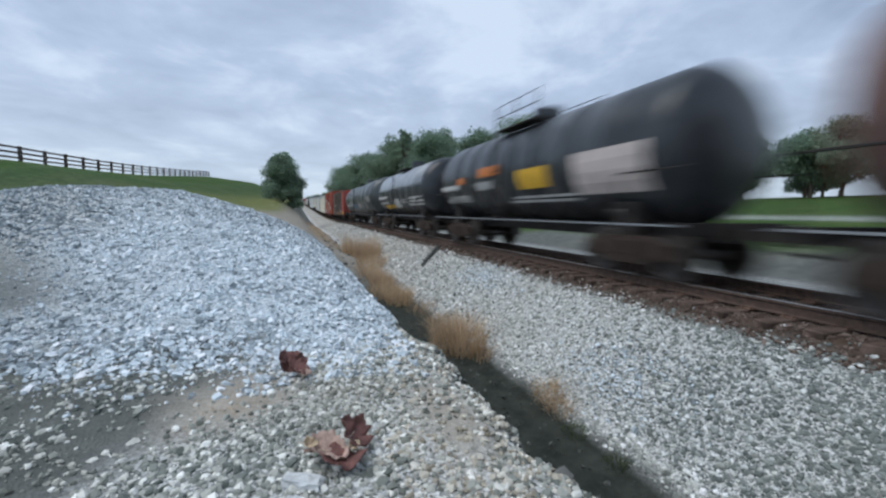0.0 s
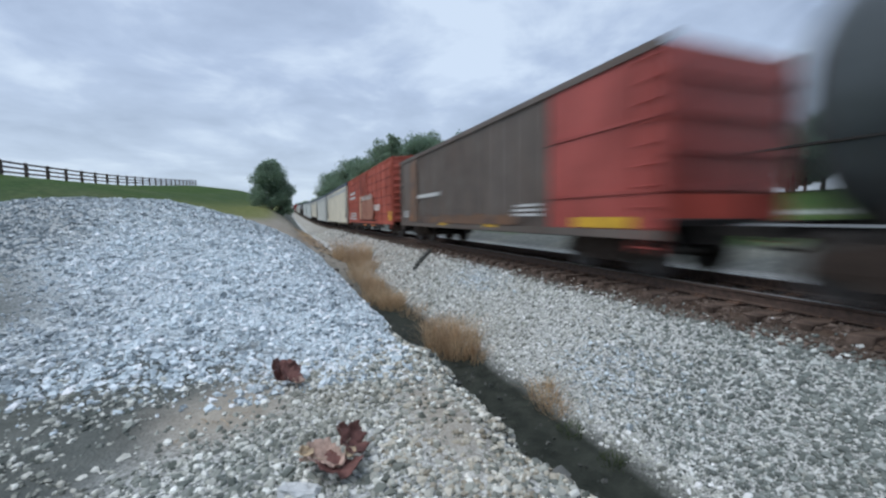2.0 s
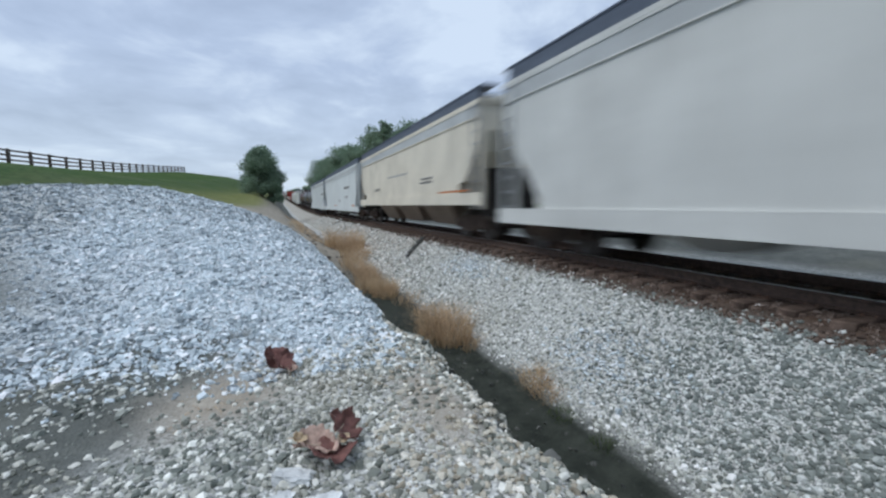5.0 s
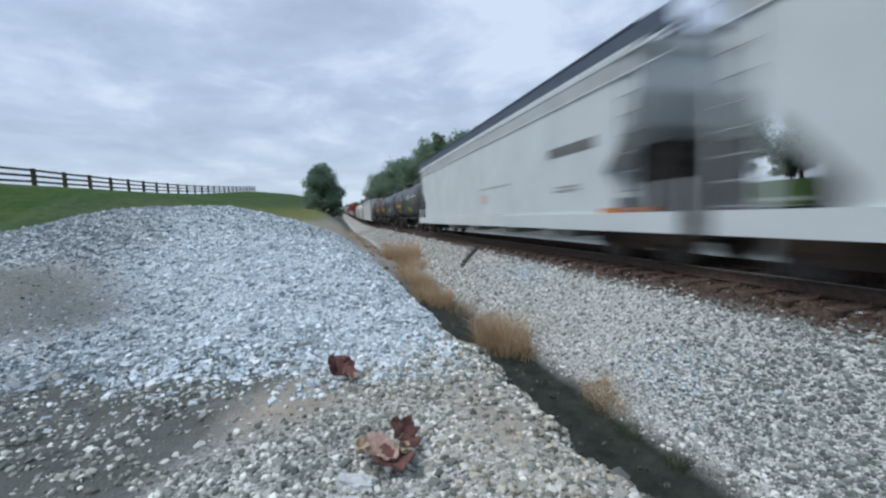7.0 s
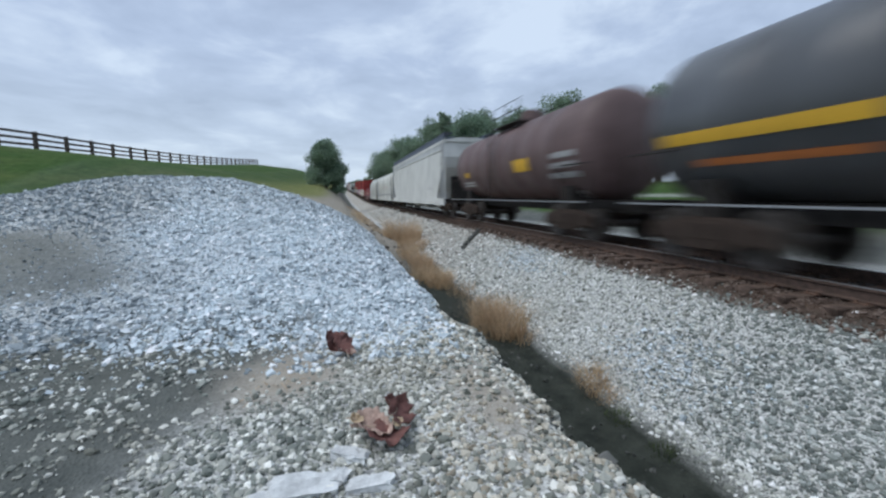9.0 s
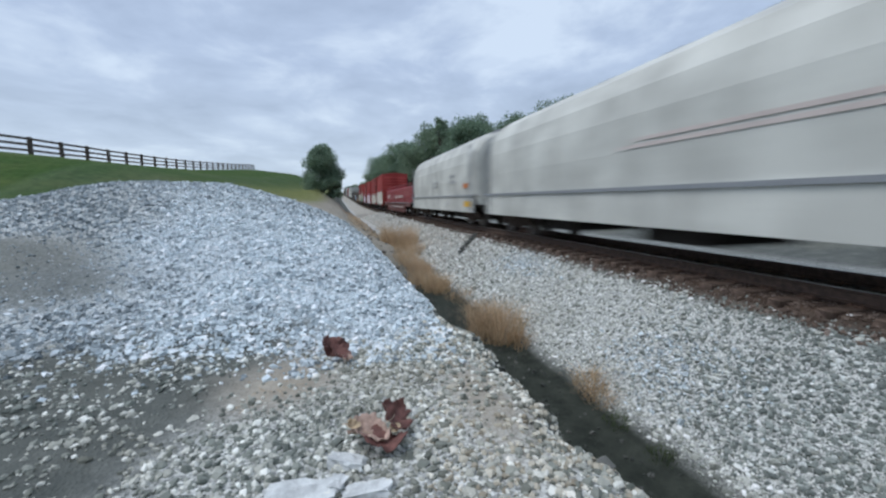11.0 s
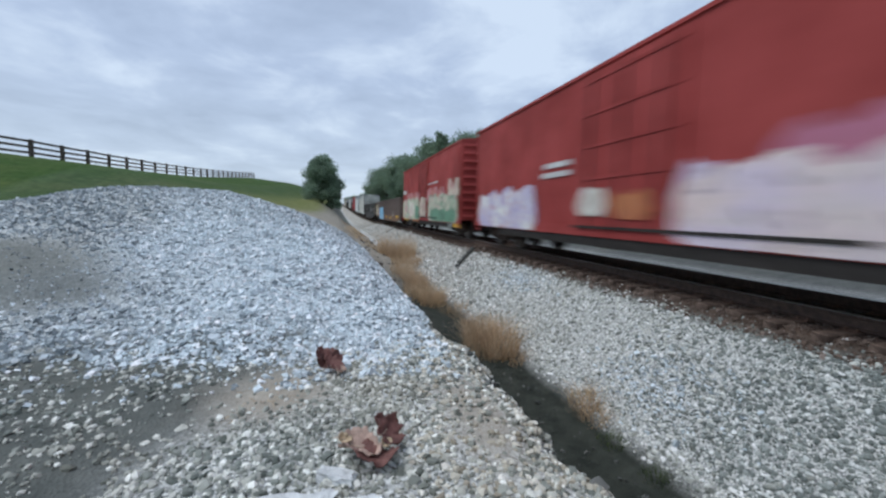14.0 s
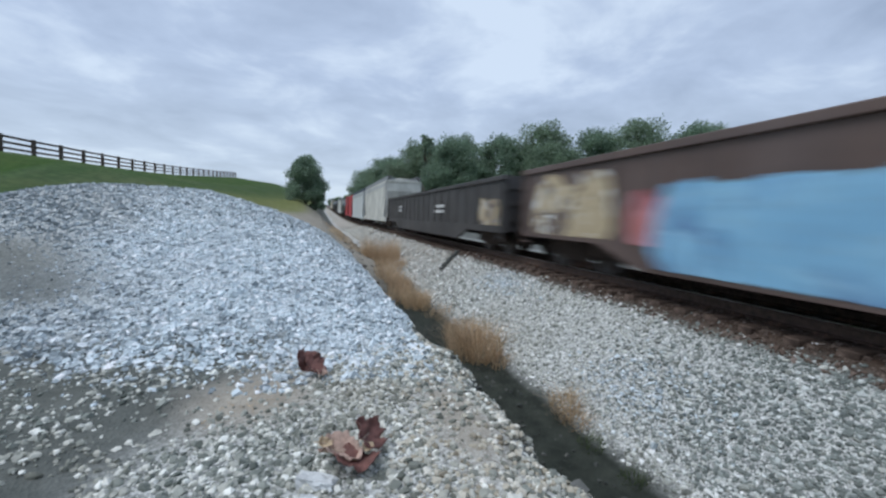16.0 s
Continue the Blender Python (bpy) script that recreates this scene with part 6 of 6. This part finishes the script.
def build_train():
    tank_car(-10.4, 3.2, tank_rust, "rusty dark tank car with orange-stained ends", [(1, 4, 1.9, 2.4, "w", 3)], head_mat=rust_head)
    tank_car(4.9, 16.5, tank_black, "glossy black tank car with pale placard and rusty rear head",
             [(0.7, 2.7, 1.62, 2.5, "p", 1), (3.7, 5.1, 1.85, 2.37, "y", 1), (2.8, 5.9, 1.5, 1.72, "w", 2), (1.2, 2.1, 1.08, 1.3, "w", 1), (9.4, 11.2, 2.05, 2.22, "w", 1), (8.6, 11.1, 1.6, 1.84, "w", 3), (8.8, 9.5, 2.22, 2.45, "o", 1), (6.6, 7.9, 1.95, 2.2, "g", 1), (6.2, 7.6, 2.35, 2.65, "o", 1)], head_mat=rust_head)
    tank_car(18.5, 30.4, tank_black, "black tank car with sky sheen coloured onto its upper half",
             [(0.7, 3.7, 1.58, 2.1, "w", 3), (1.2, 2.3, 1.1, 1.3, "w", 1), (5.6, 7.0, 1.48, 2.0, "w", 1), (7.3, 10.0, 1.45, 1.68, "y", 1), (8.7, 11.6, 2.08, 2.24, "w", 1), (8.7, 11.4, 1.76, 1.86, "w", 1), (3.9, 5.2, 1.75, 2.0, "g", 2)], top_mat=tank_sheen, head_mat=None)
    tank_car(32.6, 50.8, tank_grey, "long dark grey tank car with pale lettering bars",
             [(0.8, 2.7, 2.05, 2.5, "s", 1), (3.6, 5.6, 1.85, 2.1, "s", 1), (6.4, 7.6, 1.6, 2.05, "g", 1), (9.6, 11.1, 1.55, 1.9, "b", 1), (12.0, 13.4, 1.85, 2.55, "w", 4), (14.5, 16.6, 1.78, 2.0, "w", 1), (7.3, 8.1, 2.2, 2.5, "s", 1)], radius=1.56)
    open_hopper(52.2, 67.9, hop_brown, hop_red, "brown ribbed open hopper with red end panels")
    c, h = boxcar(69.6, 87.0, box_orange, "faded red boxcar with ribbed ends and scuffed tan door", [(0.3, 1.1, 0.95, 1.5, "y", 1), (3.6, 5.2, 1.6, 2.0, "p", 1), (13.1, 16.2, 2.75, 3.5, "w", 2), (12.6, 16.4, 1.0, 1.65, "w", 3), (8.3, 9.2, 0.54, 0.66, "o", 1), (5.2, 6.3, 0.54, 0.66, "o", 1), (9.7, 10.5, 2.95, 4.2, "k", 1)], ribs=True)
    graffiti(c, h, -1.63, 5.2, 9.7, 1.02, 2.72, g_tan, 3, "tan-brown worn patch on the door", 0.05)
    graffiti(c, h, -1.634, 9.75, 10.5, 1.0, 2.85, g_peach, 4, "peach-coloured primer strip beside the door", 0.05)
    graffiti(c, h, -1.638, 5.6, 9.6, 2.42, 2.78, g_smear, 7, "grey-white smear along the top of the patch", 0.12)
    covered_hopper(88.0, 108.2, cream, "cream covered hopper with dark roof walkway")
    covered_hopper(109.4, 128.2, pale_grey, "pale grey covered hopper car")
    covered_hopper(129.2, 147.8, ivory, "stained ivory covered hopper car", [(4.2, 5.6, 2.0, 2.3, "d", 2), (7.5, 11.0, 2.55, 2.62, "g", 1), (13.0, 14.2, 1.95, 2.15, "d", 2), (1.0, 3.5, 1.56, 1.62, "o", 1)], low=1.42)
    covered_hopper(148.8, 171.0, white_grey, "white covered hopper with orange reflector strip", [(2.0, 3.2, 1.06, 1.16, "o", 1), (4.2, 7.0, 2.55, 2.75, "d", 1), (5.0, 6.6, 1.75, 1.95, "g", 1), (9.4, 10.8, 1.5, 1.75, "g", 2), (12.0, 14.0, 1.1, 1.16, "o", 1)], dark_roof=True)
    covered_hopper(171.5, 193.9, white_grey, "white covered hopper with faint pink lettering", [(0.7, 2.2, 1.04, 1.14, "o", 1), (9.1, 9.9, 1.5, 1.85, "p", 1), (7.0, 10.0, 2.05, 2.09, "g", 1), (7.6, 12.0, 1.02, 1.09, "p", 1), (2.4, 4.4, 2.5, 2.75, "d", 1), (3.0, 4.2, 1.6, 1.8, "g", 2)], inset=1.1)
    tank_car(195.0, 207.0, tank_grimy, "grimy black tank car with lime patch",
             [(1.1, 2.9, 1.5, 2.5, "s", 6), (0.9, 2.9, 2.62, 2.72, "w", 1), (1.3, 2.2, 1.18, 1.4, "w", 1), (4.1, 5.0, 1.5, 1.92, "l", 1), (3.7, 4.9, 2.5, 2.9, "g", 1), (8.2, 10.9, 2.02, 2.25, "y", 1), (8.6, 10.6, 1.5, 1.85, "o", 2), (6.4, 7.8, 2.6, 2.85, "g", 1)], head_mat=None)
    tank_car(208.4, 220.4, tank_dusty, "dusty dark grey tank car with orange stripe",
             [(0.7, 2.5, 1.55, 2.5, "s", 5), (1.6, 3.2, 1.95, 2.15, "g", 1), (0.6, 1.5, 1.2, 1.42, "w", 1), (3.4, 4.4, 1.75, 2.0, "w", 1), (8.0, 11.3, 2.02, 2.22, "y", 1), (8.2, 10.6, 1.65, 1.76, "o", 1)])
    tank_car(222.0, 233.6, tank_rust, "rust-brown tank car with yellow square",
             [(0.6, 2.0, 1.65, 2.45, "g", 3), (1.0, 1.9, 1.1, 1.3, "w", 1), (3.2, 4.3, 1.95, 2.35, "y", 1), (8.8, 10.4, 1.6, 1.85, "w", 2), (9.2, 9.8, 2.0, 2.2, "y", 1)])
    covered_hopper(235.2, 257.2, pale_grey, "pale grey covered hopper car", [(3, 4.5, 1.6, 1.9, "w", 2)])
    round_hopper(258.4, 275.6, dull_white, "dull white rounded hopper car", [(4.0, 9.5, 2.15, 2.4, "p", 2)])
    round_hopper(277.0, 291.0, dust_cream, "white rounded hopper with orange markings", [(0.8, 1.4, 1.72, 1.92, "o", 1), (0.4, 1.3, 0.9, 1.14, "y", 1), (2.8, 3.8, 2.0, 2.55, "g", 2), (6.2, 7.4, 1.9, 2.3, "g", 2), (3.8, 4.8, 0.95, 1.1, "w", 2)])
    coil_car(292.4, 309.6, coil_red, "dark red coil car with ribbed hoods")
    c, h = boxcar(311.4, 328.4, box_red, "oxide red boxcar with white graffiti", [(15.0, 16.4, 1.0, 1.1, "w", 1)])
    graffiti(c, h, -1.588, 0.3, 7.2, 0.76, 2.45, g_white, 5, "broad white graffiti with faded outlines", 0.34)
    graffiti(c, h, -1.588, 10.2, 16.4, 0.76, 2.35, g_white, 6, "broad white graffiti with faded outlines", 0.42)
    graffiti(c, h, -1.63, 7.4, 9.8, 0.98, 2.1, g_cream, 9, "white graffiti across the door", 0.3)
    c, h = boxcar(330.0, 347.8, box_red, "oxide red boxcar with lilac graffiti", [(10.8, 12.2, 2.2, 2.7, "w", 2)])
    graffiti(c, h, -1.588, 0.6, 7.6, 0.76, 2.15, g_blush, 11, "peach and lilac graffiti along the side", 0.3)
    graffiti(c, h, -1.584, 0.4, 6.0, 1.6, 2.5, g_magenta, 14, "magenta fade above the graffiti", 0.3)
    graffiti(c, h, -1.588, 12.4, 17.2, 0.76, 2.1, g_lilac, 12, "lilac and white graffiti along the side", 0.34)
    graffiti(c, h, -1.63, 8.0, 9.1, 1.15, 1.75, g_amber, 13, "orange patch on the door", 0.15)
    graffiti(c, h, -1.63, 9.3, 10.3, 1.2, 1.85, g_white, 19, "white letters on the door", 0.2)
    c, h = boxcar(349.7, 366.3, box_red, "oxide red boxcar with green and cream graffiti", [(0.1, 1.2, 0.55, 0.72, "y", 1), (9.8, 12.0, 0.64, 0.80, "o", 1), (13.6, 15.6, 0.66, 0.80, "y", 1), (14.8, 16.2, 2.7, 3.0, "w", 1), (4.5, 9.0, 2.95, 3.02, "w", 1)], top=4.58)
    graffiti(c, h, -1.588, 0.4, 6.8, 0.76, 2.35, g_green, 15, "green and cream graffiti along the side", 0.34)
    graffiti(c, h, -1.588, 9.2, 16.3, 0.76, 2.35, g_mint, 16, "green and cream graffiti along the side", 0.34)
    graffiti(c, h, -1.596, 0.7, 6.2, 0.80, 1.55, g_deep, 31, "deep green lower letters", 0.22)
    graffiti(c, h, -1.596, 9.4, 10.9, 0.80, 1.75, g_deep, 32, "deep green lower letters", 0.22)
    graffiti(c, h, -1.596, 11.3, 13.4, 1.0, 2.1, g_white, 33, "cream-white letters over the green", 0.3)
    graffiti(c, h, -1.584, 2.6, 14.6, 1.9, 2.75, g_pink, 34, "faded pink overspray above the letters", 0.3)
    graffiti(c, h, -1.604, 0.2, 2.2, 2.1, 2.95, g_cream, 18, "cream graffiti lettering above the green", 0.4)
    graffiti(c, h, -1.63, 7.2, 9.2, 1.0, 2.3, g_cream, 17, "pink graffiti on the door", 0.3)
    c, h = gondola(367.2, 389.8, gon_brown, "long brown gondola with blue graffiti", [(1.6, 3.0, 0.72, 0.95, "y", 1), (4.6, 5.6, 0.80, 1.40, "g", 4), (6.1, 7.4, 0.62, 0.76, "y", 1), (9.6, 10.6, 0.66, 0.80, "y", 1)])
    graffiti(c, h, -1.586, 0.6, 13.4, 0.42, 1.10, g_rust, 27, "orange rust stains along the lower side", 0.3)
    graffiti(c, h, -1.588, 17.2, 18.3, 0.8, 1.8, g_pink, 28, "pink edge of the blue graffiti", 0.25)
    graffiti(c, h, -1.59, 13.2, 17.7, 0.42, 1.92, g_blue, 21, "large sky-blue graffiti block", 0.18)
    graffiti(c, h, -1.59, 18.7, 21.9, 0.85, 2.35, g_gold, 22, "gold graffiti letters", 0.4)
    c, h = gondola(390.8, 413.2, gon_black, "black gondola with worn sides", [(6.5, 8.0, 1.4, 1.9, "w", 2), (16.5, 17.6, 1.5, 2.0, "w", 2)])
    graffiti(c, h, -1.56, 0.4, 2.2, 0.9, 2.0, g_gold, 24, "gold graffiti letters", 0.3)
    covered_hopper(414.4, 432.2, dull_white, "dusty grey covered hopper with rounded roof", dark_roof=False)
    covered_hopper(433.4, 451.6, white_grey, "white covered hopper car")
    boxcar(453.0, 470.0, far_red, "bright red boxcar with plain sides")
    tank_car(471.6, 487.0, tank_black, "grimy black tank car on trucks")
    covered_hopper(488.6, 507.0, pale_grey, "pale grey covered hopper car")
    gondola(508.2, 528.0, gon_black, "black gondola with worn sides")
    tank_car(529.6, 545.0, tank_black, "grimy black tank car on trucks")
    tank_car(546.6, 562.0, tank_grey, "dark grey tank car")
    covered_hopper(563.4, 582.0, cream, "cream covered hopper car")


build_train()


# ---- motion of the train ----
def motions():
    for thing_, centre in CARS:
        rows = []
        for k in range(33):
            t = k / 2
            y = centre - SPEED * t
            rows.append((t, pose(TRACK_X, y, float(rise(y)), grade(y))))
        walk(thing_, rows)
    # the wheels roll; all turn alike, so they share the keys of the first pair
    spin = [(k / FPS, k * 88.0) for k in range(16 * FPS + 1)]
    first = {}
    for ob, side in WHEELSETS:
        if side not in first:
            walk(ob, [(t, pose(0, side * 0.875, 0.457, a)) for t, a in spin])
            first[side] = ob.animation_data
        else:
            ob.rotation_mode = "QUATERNION"
            keys = ob.animation_data_create()
            keys.action = first[side].action
            keys.action_slot = first[side].action_slot


motions()
